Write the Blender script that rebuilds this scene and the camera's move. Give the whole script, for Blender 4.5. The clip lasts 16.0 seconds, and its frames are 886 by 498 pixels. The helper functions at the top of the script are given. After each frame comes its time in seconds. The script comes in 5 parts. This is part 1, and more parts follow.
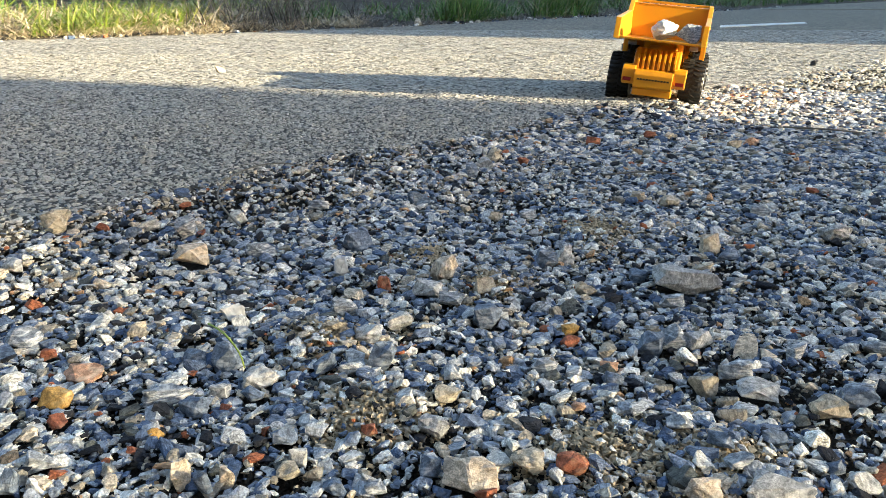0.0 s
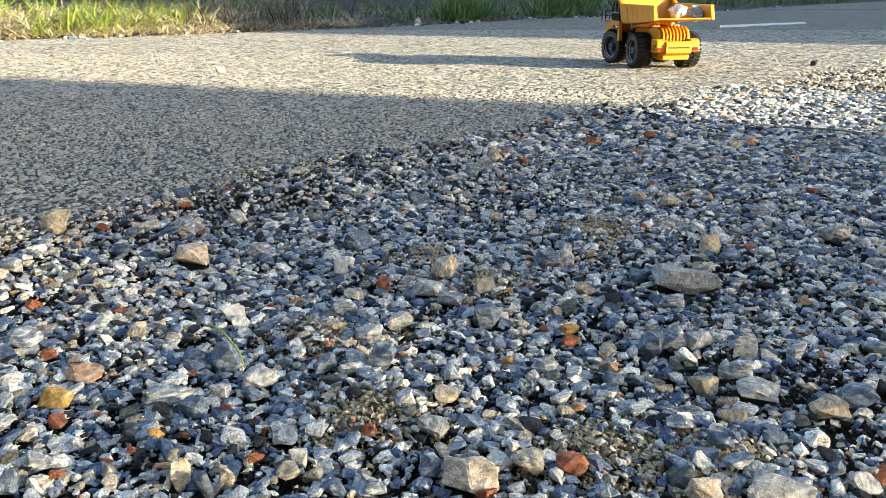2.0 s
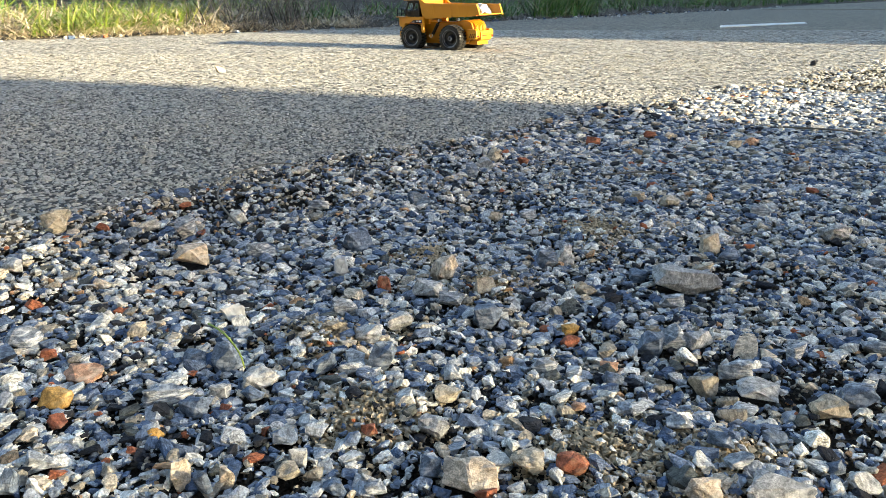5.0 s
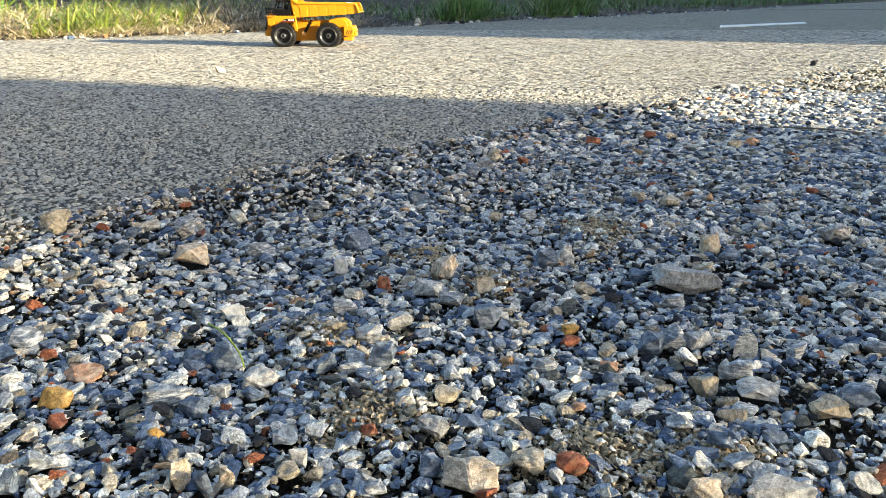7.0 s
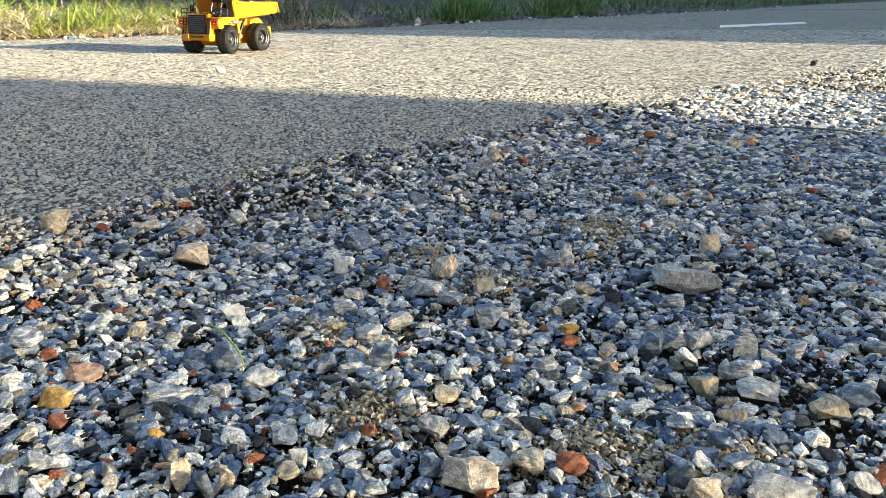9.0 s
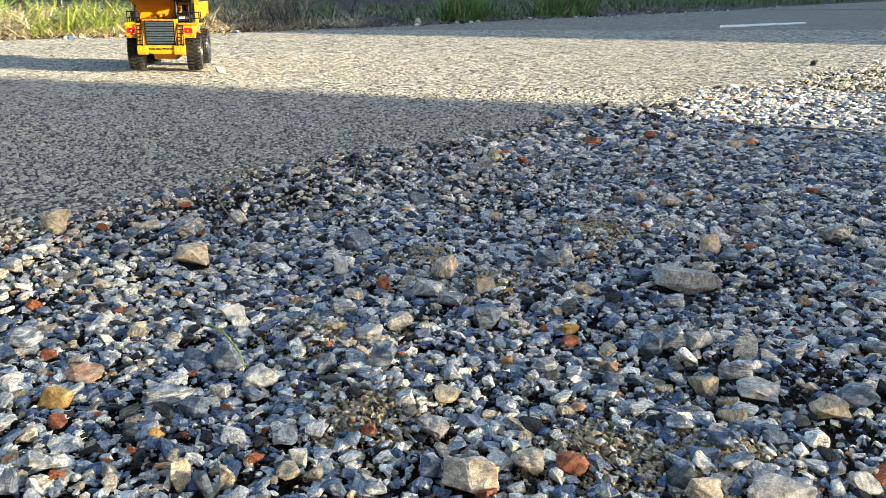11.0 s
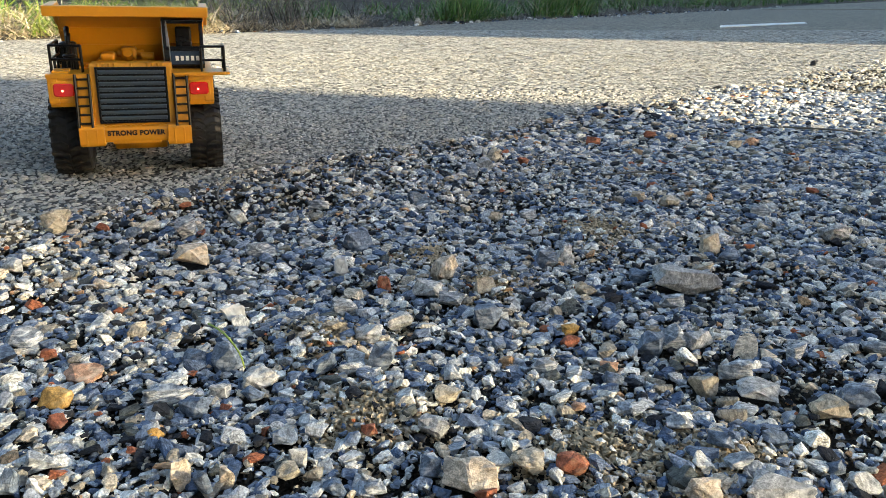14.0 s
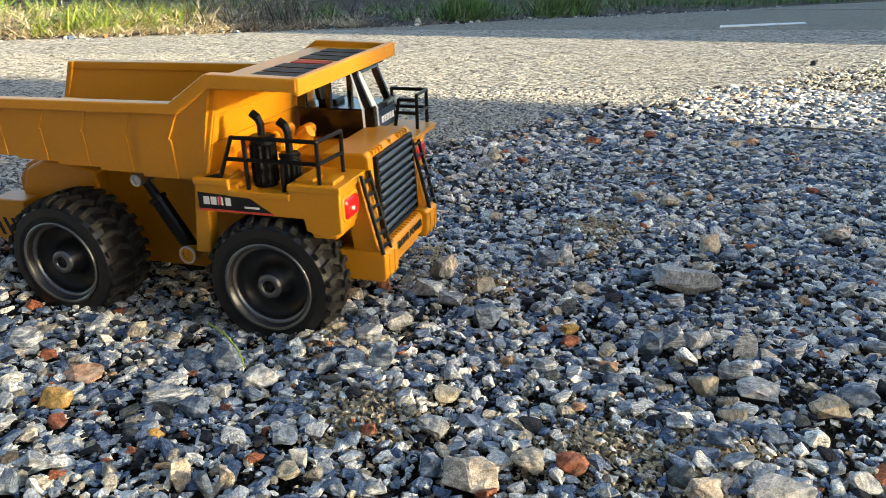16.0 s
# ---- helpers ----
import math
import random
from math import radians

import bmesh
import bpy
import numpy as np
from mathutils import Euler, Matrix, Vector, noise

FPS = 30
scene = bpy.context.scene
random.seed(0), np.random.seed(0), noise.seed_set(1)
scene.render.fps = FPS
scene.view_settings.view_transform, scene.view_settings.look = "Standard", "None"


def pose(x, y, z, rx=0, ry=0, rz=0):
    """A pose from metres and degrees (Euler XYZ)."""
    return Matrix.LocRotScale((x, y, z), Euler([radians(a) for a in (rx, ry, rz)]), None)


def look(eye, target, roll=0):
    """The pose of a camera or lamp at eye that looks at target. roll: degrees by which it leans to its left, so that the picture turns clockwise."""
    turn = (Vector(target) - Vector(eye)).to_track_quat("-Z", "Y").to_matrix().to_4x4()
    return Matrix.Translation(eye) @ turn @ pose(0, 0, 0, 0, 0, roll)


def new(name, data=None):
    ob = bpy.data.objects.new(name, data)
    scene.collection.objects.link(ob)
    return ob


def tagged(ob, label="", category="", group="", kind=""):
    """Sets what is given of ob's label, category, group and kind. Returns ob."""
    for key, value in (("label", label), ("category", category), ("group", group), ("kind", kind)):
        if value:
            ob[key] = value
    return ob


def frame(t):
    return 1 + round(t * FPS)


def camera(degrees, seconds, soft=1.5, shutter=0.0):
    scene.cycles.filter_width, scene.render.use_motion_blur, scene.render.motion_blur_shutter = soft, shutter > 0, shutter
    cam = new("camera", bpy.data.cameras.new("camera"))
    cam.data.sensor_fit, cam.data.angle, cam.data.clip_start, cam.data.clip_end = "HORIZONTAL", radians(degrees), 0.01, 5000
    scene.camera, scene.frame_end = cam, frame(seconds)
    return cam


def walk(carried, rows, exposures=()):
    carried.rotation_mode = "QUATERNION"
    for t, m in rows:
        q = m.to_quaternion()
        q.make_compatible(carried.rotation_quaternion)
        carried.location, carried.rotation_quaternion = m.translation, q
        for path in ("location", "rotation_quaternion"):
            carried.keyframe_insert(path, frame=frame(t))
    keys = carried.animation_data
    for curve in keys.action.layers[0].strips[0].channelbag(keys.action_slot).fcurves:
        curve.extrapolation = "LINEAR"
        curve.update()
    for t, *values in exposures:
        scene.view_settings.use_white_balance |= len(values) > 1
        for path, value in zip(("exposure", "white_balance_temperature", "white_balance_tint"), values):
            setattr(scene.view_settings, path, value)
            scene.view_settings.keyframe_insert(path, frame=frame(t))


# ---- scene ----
cam = camera(58.5, 16.0, soft=0.45, shutter=0.12)
EYE = (0.0, 0.0, 0.145)
AIM = (0.0, math.cos(radians(18.0)), 0.145 - math.sin(radians(18.0)))
walk(cam, [(0.0, look(EYE, AIM)), (16.0, look(EYE, AIM))], exposures=[(0.0, 2.12, 6420, 10), (9.0, 2.12, 6420, 10), (11.5, 2.06, 6420, 10), (16.0, 2.05, 6420, 10)])

# ---- light: low late sun from the right, blue sky ----
SUN_AZ, SUN_EL = radians(-20.0), radians(11.3)
SUN_WAY = Vector((math.cos(SUN_AZ) * math.cos(SUN_EL), math.sin(SUN_AZ) * math.cos(SUN_EL), math.sin(SUN_EL)))
ALONG = Vector((math.cos(SUN_AZ), math.sin(SUN_AZ), 0.0))
ACROSS = Vector((-math.sin(SUN_AZ), math.cos(SUN_AZ), 0.0))
world = bpy.data.worlds.new("sky")
scene.world = world
world.use_nodes = True
wt = world.node_tree
sky = wt.nodes.new("ShaderNodeTexSky")
sky.sky_type = "NISHITA"
sky.sun_disc = False
sky.sun_elevation = SUN_EL
sky.sun_rotation = radians(90.0) - SUN_AZ
sky.ozone_density = 1.0
wt.links.new(sky.outputs[0], wt.nodes["Background"].inputs[0])
wt.nodes["Background"].inputs[1].default_value = 0.121
sun = new("sun", bpy.data.lights.new("sun", "SUN"))
sun.data.energy = 5.0
sun.data.angle = radians(0.53)
sun.data.color = (1.0, 0.865, 0.58)
sun.matrix_world = look(SUN_WAY * 20, (0, 0, 0))


# ---- materials ----
def material(name, base, rough=0.6, metal=0.0, spread=0.12, scale=40.0, bump=0.15, fine=400.0, bump_size=0.001, island=None, per_object=None, spec=0.5, coat=0.0):
    """A surface with a coarse and a fine variation of tone, a fine relief, and a colour by island or object."""
    m = bpy.data.materials.new(name)
    m.use_nodes = True
    nt = m.node_tree
    n, l = nt.nodes, nt.links
    b = n["Principled BSDF"]
    b.inputs["Roughness"].default_value = rough
    b.inputs["Metallic"].default_value = metal
    b.inputs["Specular IOR Level"].default_value = spec
    b.inputs["Coat Weight"].default_value = coat
    tc = n.new("ShaderNodeTexCoord")
    coarse = n.new("ShaderNodeTexNoise")
    coarse.inputs["Scale"].default_value = scale
    coarse.inputs["Detail"].default_value = 4.0
    grain = n.new("ShaderNodeTexNoise")
    grain.inputs["Scale"].default_value = fine
    grain.inputs["Detail"].default_value = 3.0
    l.new(tc.outputs["Object"], coarse.inputs["Vector"])
    l.new(tc.outputs["Object"], grain.inputs["Vector"])
    add = n.new("ShaderNodeMath")
    add.operation = "ADD"
    l.new(coarse.outputs["Fac"], add.inputs[0])
    l.new(grain.outputs["Fac"], add.inputs[1])
    tone = n.new("ShaderNodeMapRange")
    tone.inputs["From Min"].default_value = 0.6
    tone.inputs["From Max"].default_value = 1.4
    tone.inputs["To Min"].default_value = 1.0 - spread
    tone.inputs["To Max"].default_value = 1.0 + spread
    l.new(add.outputs[0], tone.inputs["Value"])
    mix = n.new("ShaderNodeMix")
    mix.data_type = "RGBA"
    mix.blend_type = "MULTIPLY"
    mix.inputs["Factor"].default_value = 1.0
    stops = island or per_object
    if stops:
        ramp = n.new("ShaderNodeValToRGB")
        ramp.color_ramp.interpolation = "CONSTANT"
        els = ramp.color_ramp.elements
        while len(els) < len(stops):
            els.new(0.5)
        for e, (at, c) in zip(els, stops):
            e.position = at
            e.color = (*c, 1.0)
        if island:
            src = n.new("ShaderNodeNewGeometry").outputs["Random Per Island"]
        else:
            src = n.new("ShaderNodeObjectInfo").outputs["Random"]
        l.new(src, ramp.inputs["Fac"])
        l.new(ramp.outputs["Color"], mix.inputs["A"])
    else:
        mix.inputs["A"].default_value = (*base, 1.0)
    l.new(tone.outputs["Result"], mix.inputs["B"])
    l.new(mix.outputs["Result"], b.inputs["Base Color"])
    if bump > 0:
        bp = n.new("ShaderNodeBump")
        bp.inputs["Strength"].default_value = bump
        bp.inputs["Distance"].default_value = bump_size
        l.new(add.outputs[0], bp.inputs["Height"])
        l.new(bp.outputs["Normal"], b.inputs["Normal"])
    return m


def streaked(name, dark, light, scale=60.0, stretch=5.0):
    """Layered stone with pale veins."""
    m = material(name, dark, 0.85, spread=0.55, scale=420, fine=1700, bump=0.45, bump_size=0.0010, spec=0.25)
    nt = m.node_tree
    n, l = nt.nodes, nt.links
    b = n["Principled BSDF"]
    old = b.inputs["Base Color"].links[0].from_socket
    tc = n.new("ShaderNodeTexCoord")
    mp = n.new("ShaderNodeMapping")
    mp.inputs["Scale"].default_value = (1.0, 1.0, stretch)
    mp.inputs["Rotation"].default_value = (0.5, 0.3, 0.0)
    no = n.new("ShaderNodeTexNoise")
    no.inputs["Scale"].default_value = scale * 1.8
    no.inputs["Detail"].default_value = 6.0
    no.inputs["Distortion"].default_value = 0.6
    l.new(tc.outputs["Object"], mp.inputs["Vector"])
    l.new(mp.outputs["Vector"], no.inputs["Vector"])
    r = n.new("ShaderNodeMapRange")
    r.inputs["From Min"].default_value = 0.5
    r.inputs["From Max"].default_value = 0.62
    l.new(no.outputs["Fac"], r.inputs["Value"])
    mix = n.new("ShaderNodeMix")
    mix.data_type = "RGBA"
    l.new(r.outputs["Result"], mix.inputs["Factor"])
    l.new(old, mix.inputs["A"])
    mix.inputs["B"].default_value = (*light, 1.0)
    l.new(mix.outputs["Result"], b.inputs["Base Color"])
    return m


def mottled(m, scale, stretch, low, high, island=True):
    """Adds layered light and dark veins to a stone, turned another way on each piece."""
    nt = m.node_tree
    n, l = nt.nodes, nt.links
    b = n["Principled BSDF"]
    old = b.inputs["Base Color"].links[0].from_socket
    tc = n.new("ShaderNodeTexCoord")
    rnd = n.new("ShaderNodeNewGeometry").outputs["Random Per Island"] if island else n.new("ShaderNodeObjectInfo").outputs["Random"]
    ang = n.new("ShaderNodeMath")
    ang.operation = "MULTIPLY"
    ang.inputs[1].default_value = 47.0
    l.new(rnd, ang.inputs[0])
    rot = n.new("ShaderNodeVectorRotate")
    rot.inputs["Axis"].default_value = (0.5, 0.72, 0.48)
    l.new(tc.outputs["Object"], rot.inputs["Vector"])
    l.new(ang.outputs[0], rot.inputs["Angle"])
    mp = n.new("ShaderNodeMapping")
    mp.inputs["Scale"].default_value = (1.0, 1.0, stretch)
    l.new(rot.outputs["Vector"], mp.inputs["Vector"])
    no = n.new("ShaderNodeTexNoise")
    no.inputs["Scale"].default_value = scale
    no.inputs["Detail"].default_value = 5.0
    no.inputs["Roughness"].default_value = 0.65
    no.inputs["Distortion"].default_value = 0.5
    l.new(mp.outputs["Vector"], no.inputs["Vector"])
    r = n.new("ShaderNodeMapRange")
    r.inputs["From Min"].default_value = 0.36
    r.inputs["From Max"].default_value = 0.66
    r.inputs["To Min"].default_value = low
    r.inputs["To Max"].default_value = high
    l.new(no.outputs["Fac"], r.inputs["Value"])
    mix = n.new("ShaderNodeMix")
    mix.data_type = "RGBA"
    mix.blend_type = "MULTIPLY"
    mix.inputs["Factor"].default_value = 1.0
    l.new(old, mix.inputs["A"])
    l.new(r.outputs["Result"], mix.inputs["B"])
    l.new(mix.outputs["Result"], b.inputs["Base Color"])
    return m


def pebbled(name, tones, size, gap):
    """A bed of small stones as cells, each in a tone of its own, with dark recessed joints."""
    m = material(name, (0.2, 0.2, 0.2), 0.9, spread=0.3, scale=60, fine=500, bump=0.0, per_object=tones, spec=0.2)
    nt = m.node_tree
    n, l = nt.nodes, nt.links
    b = n["Principled BSDF"]
    tc = n.new("ShaderNodeTexCoord")
    cell = n.new("ShaderNodeTexVoronoi")
    cell.inputs["Scale"].default_value = 1.0 / size
    edge = n.new("ShaderNodeTexVoronoi")
    edge.feature = "DISTANCE_TO_EDGE"
    edge.inputs["Scale"].default_value = 1.0 / size
    l.new(tc.outputs["Object"], cell.inputs["Vector"])
    l.new(tc.outputs["Object"], edge.inputs["Vector"])
    pick = n.new("ShaderNodeSeparateColor")
    l.new(cell.outputs["Color"], pick.inputs["Color"])
    ramp = [q for q in n if q.type == "VALTORGB"][0]
    l.new(pick.outputs[0], ramp.inputs["Fac"])
    r = n.new("ShaderNodeMapRange")
    r.inputs["From Max"].default_value = 0.16
    r.inputs["To Min"].default_value = gap
    l.new(edge.outputs["Distance"], r.inputs["Value"])
    mix = n.new("ShaderNodeMix")
    mix.data_type = "RGBA"
    mix.blend_type = "MULTIPLY"
    mix.inputs["Factor"].default_value = 1.0
    l.new(b.inputs["Base Color"].links[0].from_socket, mix.inputs["A"])
    l.new(r.outputs["Result"], mix.inputs["B"])
    l.new(mix.outputs["Result"], b.inputs["Base Color"])
    bp = n.new("ShaderNodeBump")
    bp.inputs["Strength"].default_value = 0.8
    bp.inputs["Distance"].default_value = size * 0.3
    l.new(r.outputs["Result"], bp.inputs["Height"])
    l.new(bp.outputs["Normal"], b.inputs["Normal"])
    return m


GRAVEL_TONES = [(0.0, (0.090, 0.128, 0.205)), (0.13, (0.175, 0.214, 0.285)), (0.26, (0.024, 0.026, 0.033)), (0.35, (0.345, 0.372, 0.410)),
                (0.49, (0.500, 0.500, 0.488)), (0.62, (0.650, 0.620, 0.555)), (0.745, (0.310, 0.270, 0.210)), (0.79, (0.540, 0.462, 0.353)),
                (0.86, (0.820, 0.790, 0.725)), (0.940, (0.105, 0.110, 0.100)), (0.978, (0.360, 0.120, 0.055)), (0.988, (0.480, 0.290, 0.155))]
# mostly near-black: shade in the gaps between stones is put into the grit
GRIT_SHADE_TONES = [(0.0, (0.028, 0.025, 0.020)), (0.3, (0.055, 0.047, 0.034)), (0.5, (0.012, 0.012, 0.012)), (0.78, (0.17, 0.145, 0.105)), (0.94, (0.46, 0.43, 0.36))]
CHIP_TONES = [(0.0, (0.372, 0.351, 0.306)), (0.22, (0.430, 0.403, 0.347)), (0.44, (0.325, 0.309, 0.275)), (0.60, (0.470, 0.440, 0.378)),
              (0.76, (0.510, 0.480, 0.416)), (0.84, (0.250, 0.240, 0.220)), (0.94, (0.11, 0.108, 0.104))]
# paler gravel for the sunlit band: sandy dust plus sunlight put into the colour
SUN_CREAM_TONES = [(0.0, (0.40, 0.370, 0.308)), (0.25, (0.50, 0.462, 0.383)), (0.45, (0.32, 0.305, 0.270)), (0.60, (0.60, 0.555, 0.465)), (0.76, (0.15, 0.155, 0.165)), (0.86, (0.68, 0.64, 0.55)), (0.985, (0.40, 0.22, 0.12))]
M_GRAVEL = mottled(material("gravel stone", (0.2, 0.2, 0.2), 0.85, spread=0.35, scale=420, fine=1500, bump=0.8, bump_size=0.0012, island=GRAVEL_TONES, spec=0.2), 300, 3.0, 0.52, 1.5)
M_SUN_DUSTY = material("dusty gravel stone in sunlit tones", (0.3, 0.3, 0.25), 0.9, spread=0.35, scale=200, fine=800, bump=0.5, bump_size=0.001, island=SUN_CREAM_TONES, spec=0.2)
M_LOOSE = mottled(material("loose gravel stone", (0.2, 0.2, 0.2), 0.9, spread=0.6, scale=2.4, fine=11, bump=0.7, bump_size=0.0015, per_object=GRAVEL_TONES, spec=0.2), 3.2, 3.0, 0.45, 1.55, False)
M_BED = pebbled("gravel bed", GRAVEL_TONES, 0.009, 0.12)
# fines under the gravel, their colour darkened to carry the shade between stones
M_GAP_SHADE = material("gravel fines darkened with gap shade", (0.038, 0.033, 0.027), 0.95, spread=0.5, scale=140, fine=700, bump=1.0, bump_size=0.003, spec=0.1)
M_FINES = material("gravel grit", (0.2, 0.2, 0.2), 0.9, spread=0.25, scale=200, fine=900, bump=0.4, bump_size=0.0005, island=GRIT_SHADE_TONES, spec=0.15)
M_CHIP = material("asphalt aggregate", (0.2, 0.2, 0.2), 0.8, spread=0.4, scale=260, fine=1200, bump=0.6, bump_size=0.0008, island=CHIP_TONES, spec=0.3)
M_SOIL = material("sandy soil", (0.27, 0.21, 0.135), 0.95, spread=0.35, scale=60, fine=500, bump=1.0, bump_size=0.003)
M_CRUMB = material("sandy soil crumbs", (0.43, 0.34, 0.22), 0.95, spread=0.4, scale=90, fine=600, bump=0.8, bump_size=0.001)
M_TAR = material("asphalt binder", (0.050, 0.046, 0.039), 0.9, spread=0.6, scale=80, fine=320, bump=1.0, bump_size=0.003)
ROAD_TONES = [(0.0, (0.27, 0.243, 0.197)), (0.3, (0.20, 0.182, 0.150)), (0.55, (0.33, 0.297, 0.238)), (0.88, (0.11, 0.10, 0.086))]
M_ASPHALT = pebbled("grey asphalt", ROAD_TONES, 0.011, 0.6)
M_FAR = material("verge soil", (0.04, 0.033, 0.022), 0.95, spread=0.4, scale=6, fine=120, bump=1.0, bump_size=0.01)
M_WHITE = material("worn road paint", (0.72, 0.72, 0.70), 0.7, spread=0.2, scale=20, fine=200, bump=0.4)
M_SLATE = streaked("slate", (0.145, 0.18, 0.235), (0.31, 0.345, 0.395), 50)
M_VEINED = streaked("veined stone", (0.25, 0.268, 0.29), (0.60, 0.60, 0.585), 80, 6)
M_GREY = material("grey granite", (0.38, 0.375, 0.365), 0.85, spread=0.6, scale=500, fine=1700, bump=0.45, bump_size=0.0010, spec=0.25)
M_PALE = streaked("pale stone", (0.44, 0.43, 0.405), (0.58, 0.57, 0.545), 60, 2)
M_BEIGE = streaked("beige sandstone", (0.54, 0.44, 0.33), (0.62, 0.54, 0.44), 60, 2)
M_TAN = streaked("tan stone", (0.42, 0.36, 0.27), (0.54, 0.475, 0.375), 60, 2)
M_PEACH = streaked("peach stone", (0.52, 0.30, 0.19), (0.56, 0.40, 0.28), 60, 2)
M_OCHRE = streaked("ochre stone", (0.46, 0.27, 0.08), (0.52, 0.36, 0.16), 60, 2)
M_BRICK = streaked("brick rubble", (0.31, 0.105, 0.056), (0.40, 0.19, 0.11), 70, 2)
M_QUARTZ = material("white quartz", (0.76, 0.75, 0.73), 0.5, spread=0.12, scale=120, bump=0.4)

M_DARK = mottled(material("dark slate", (0.030, 0.032, 0.038), 0.8, spread=0.4, scale=300, fine=1200, bump=0.4), 200, 3.0, 0.6, 1.5)
for stony in (M_SLATE, M_VEINED, M_GREY, M_PALE, M_BEIGE, M_TAN, M_PEACH, M_OCHRE, M_BRICK):
    mottled(stony, 260, 2.2, 0.55, 1.35)
mottled(M_QUARTZ, 110, 1.5, 0.55, 1.08)

M_YELLOW = material("yellow plastic", (0.575, 0.243, 0.006), 0.39, spread=0.07, scale=30, fine=600, bump=0.05, bump_size=0.0003, spec=0.5)
M_BLACK = material("black plastic", (0.004, 0.004, 0.0045), 0.36, spread=0.15, scale=60, bump=0.08, bump_size=0.0003, spec=0.22)
M_GRILLE = material("slate grey plastic", (0.055, 0.075, 0.104), 0.28, spread=0.1, scale=60, bump=0.05, bump_size=0.0003, spec=0.5)
M_RUBBER = material("smooth rubber", (0.0055, 0.0055, 0.006), 0.42, spread=0.4, scale=90, fine=500, bump=0.15, bump_size=0.0004, spec=0.45)
M_TREAD = material("dusty tread", (0.022, 0.021, 0.019), 0.8, spread=0.7, scale=120, fine=500, bump=0.4, bump_size=0.0006, spec=0.15)
M_RIM = material("dull silver plastic", (0.17, 0.175, 0.185), 0.30, metal=0.8, spread=0.1, scale=60, bump=0.05, bump_size=0.0003)
M_HUB = material("dark hub plastic", (0.016, 0.016, 0.018), 0.36, spread=0.15, scale=60, bump=0.05)
M_STEEL = material("steel", (0.6, 0.58, 0.55), 0.3, metal=1.0, spread=0.05, bump=0.0)
M_LAMP = material("red lamp plastic", (0.42, 0.010, 0.007), 0.22, spread=0.05, bump=0.0, coat=0.4)
M_LAMP.node_tree.nodes["Principled BSDF"].inputs["Emission Color"].default_value = (1.0, 0.03, 0.015, 1)
M_LAMP.node_tree.nodes["Principled BSDF"].inputs["Emission Strength"].default_value = 0.035
M_TAIL = material("dark red lamp plastic", (0.25, 0.015, 0.01), 0.25, spread=0.05, bump=0.0)
M_DECAL_BLACK = material("black sticker", (0.012, 0.012, 0.013), 0.55, spread=0.1, bump=0.0, spec=0.25)
M_DECAL_WHITE = material("white sticker", (0.85, 0.85, 0.85), 0.45, spread=0.05, bump=0.0)
M_DECAL_RED = material("red sticker", (0.55, 0.05, 0.03), 0.45, spread=0.05, bump=0.0)
M_DECAL_BLUE = material("grey blue sticker", (0.020, 0.040, 0.076), 0.35, spread=0.08, bump=0.0, spec=0.3)
M_ROOF_BLACK = material("dusty black sticker", (0.052, 0.040, 0.030), 0.75, spread=0.4, scale=90, bump=0.0, spec=0.2)
M_ROOF_RED = material("dusty red sticker", (0.36, 0.055, 0.030), 0.75, spread=0.2, scale=90, bump=0.0, spec=0.2)
M_CAB = material("glossy black plastic", (0.005, 0.005, 0.006), 0.2, spread=0.15, scale=60, bump=0.05, bump_size=0.0003, spec=0.5)
M_SILVER = material("silver sticker", (0.55, 0.57, 0.60), 0.35, metal=0.4, spread=0.06, bump=0.0)
M_LED = bpy.data.materials.new("lit lamp")
M_LED.use_nodes = True
M_LED.node_tree.nodes["Principled BSDF"].inputs["Base Color"].default_value = (0.9, 0.4, 0.25, 1)
M_LED.node_tree.nodes["Principled BSDF"].inputs["Emission Color"].default_value = (1.0, 0.42, 0.22, 1)
M_LED.node_tree.nodes["Principled BSDF"].inputs["Emission Strength"].default_value = 1.0
GREENS = [(0.0, (0.17, 0.25, 0.025)), (0.25, (0.25, 0.33, 0.04)), (0.5, (0.10, 0.17, 0.02)), (0.65, (0.33, 0.37, 0.07)), (0.85, (0.44, 0.38, 0.16))]
STRAWS = [(0.0, (0.52, 0.43, 0.27)), (0.3, (0.36, 0.27, 0.15)), (0.5, (0.66, 0.57, 0.40)), (0.8, (0.22, 0.16, 0.09))]
TWIGS = [(0.0, (0.16, 0.142, 0.118)), (0.4, (0.31, 0.28, 0.24)), (0.7, (0.06, 0.05, 0.04))]
M_GRASS = material("grass", (0.1, 0.15, 0.03), 0.6, spread=0.2, scale=20, bump=0.0, island=GREENS)
# darker set of the grass greens, with the verge's shade put into the colour
GREENS_SHADE = [(0.0, (0.055, 0.14, 0.022)), (0.3, (0.10, 0.215, 0.032)), (0.6, (0.033, 0.08, 0.016)), (0.8, (0.17, 0.22, 0.06)), (0.93, (0.30, 0.27, 0.15))]
M_GRASS_SHADE = material("lush grass in shade tones", (0.05, 0.1, 0.02), 0.6, spread=0.2, scale=20, bump=0.0, island=GREENS_SHADE)
M_STRAW = material("dry straw", (0.4, 0.3, 0.15), 0.7, spread=0.2, scale=20, bump=0.0, island=STRAWS)
M_TWIG = material("dead twig", (0.2, 0.18, 0.15), 0.8, spread=0.2, scale=20, bump=0.0, island=TWIGS)
M_BARK = material("bark", (0.16, 0.12, 0.085), 0.9, spread=0.4, scale=8, fine=60, bump=1.0, bump_size=0.02)
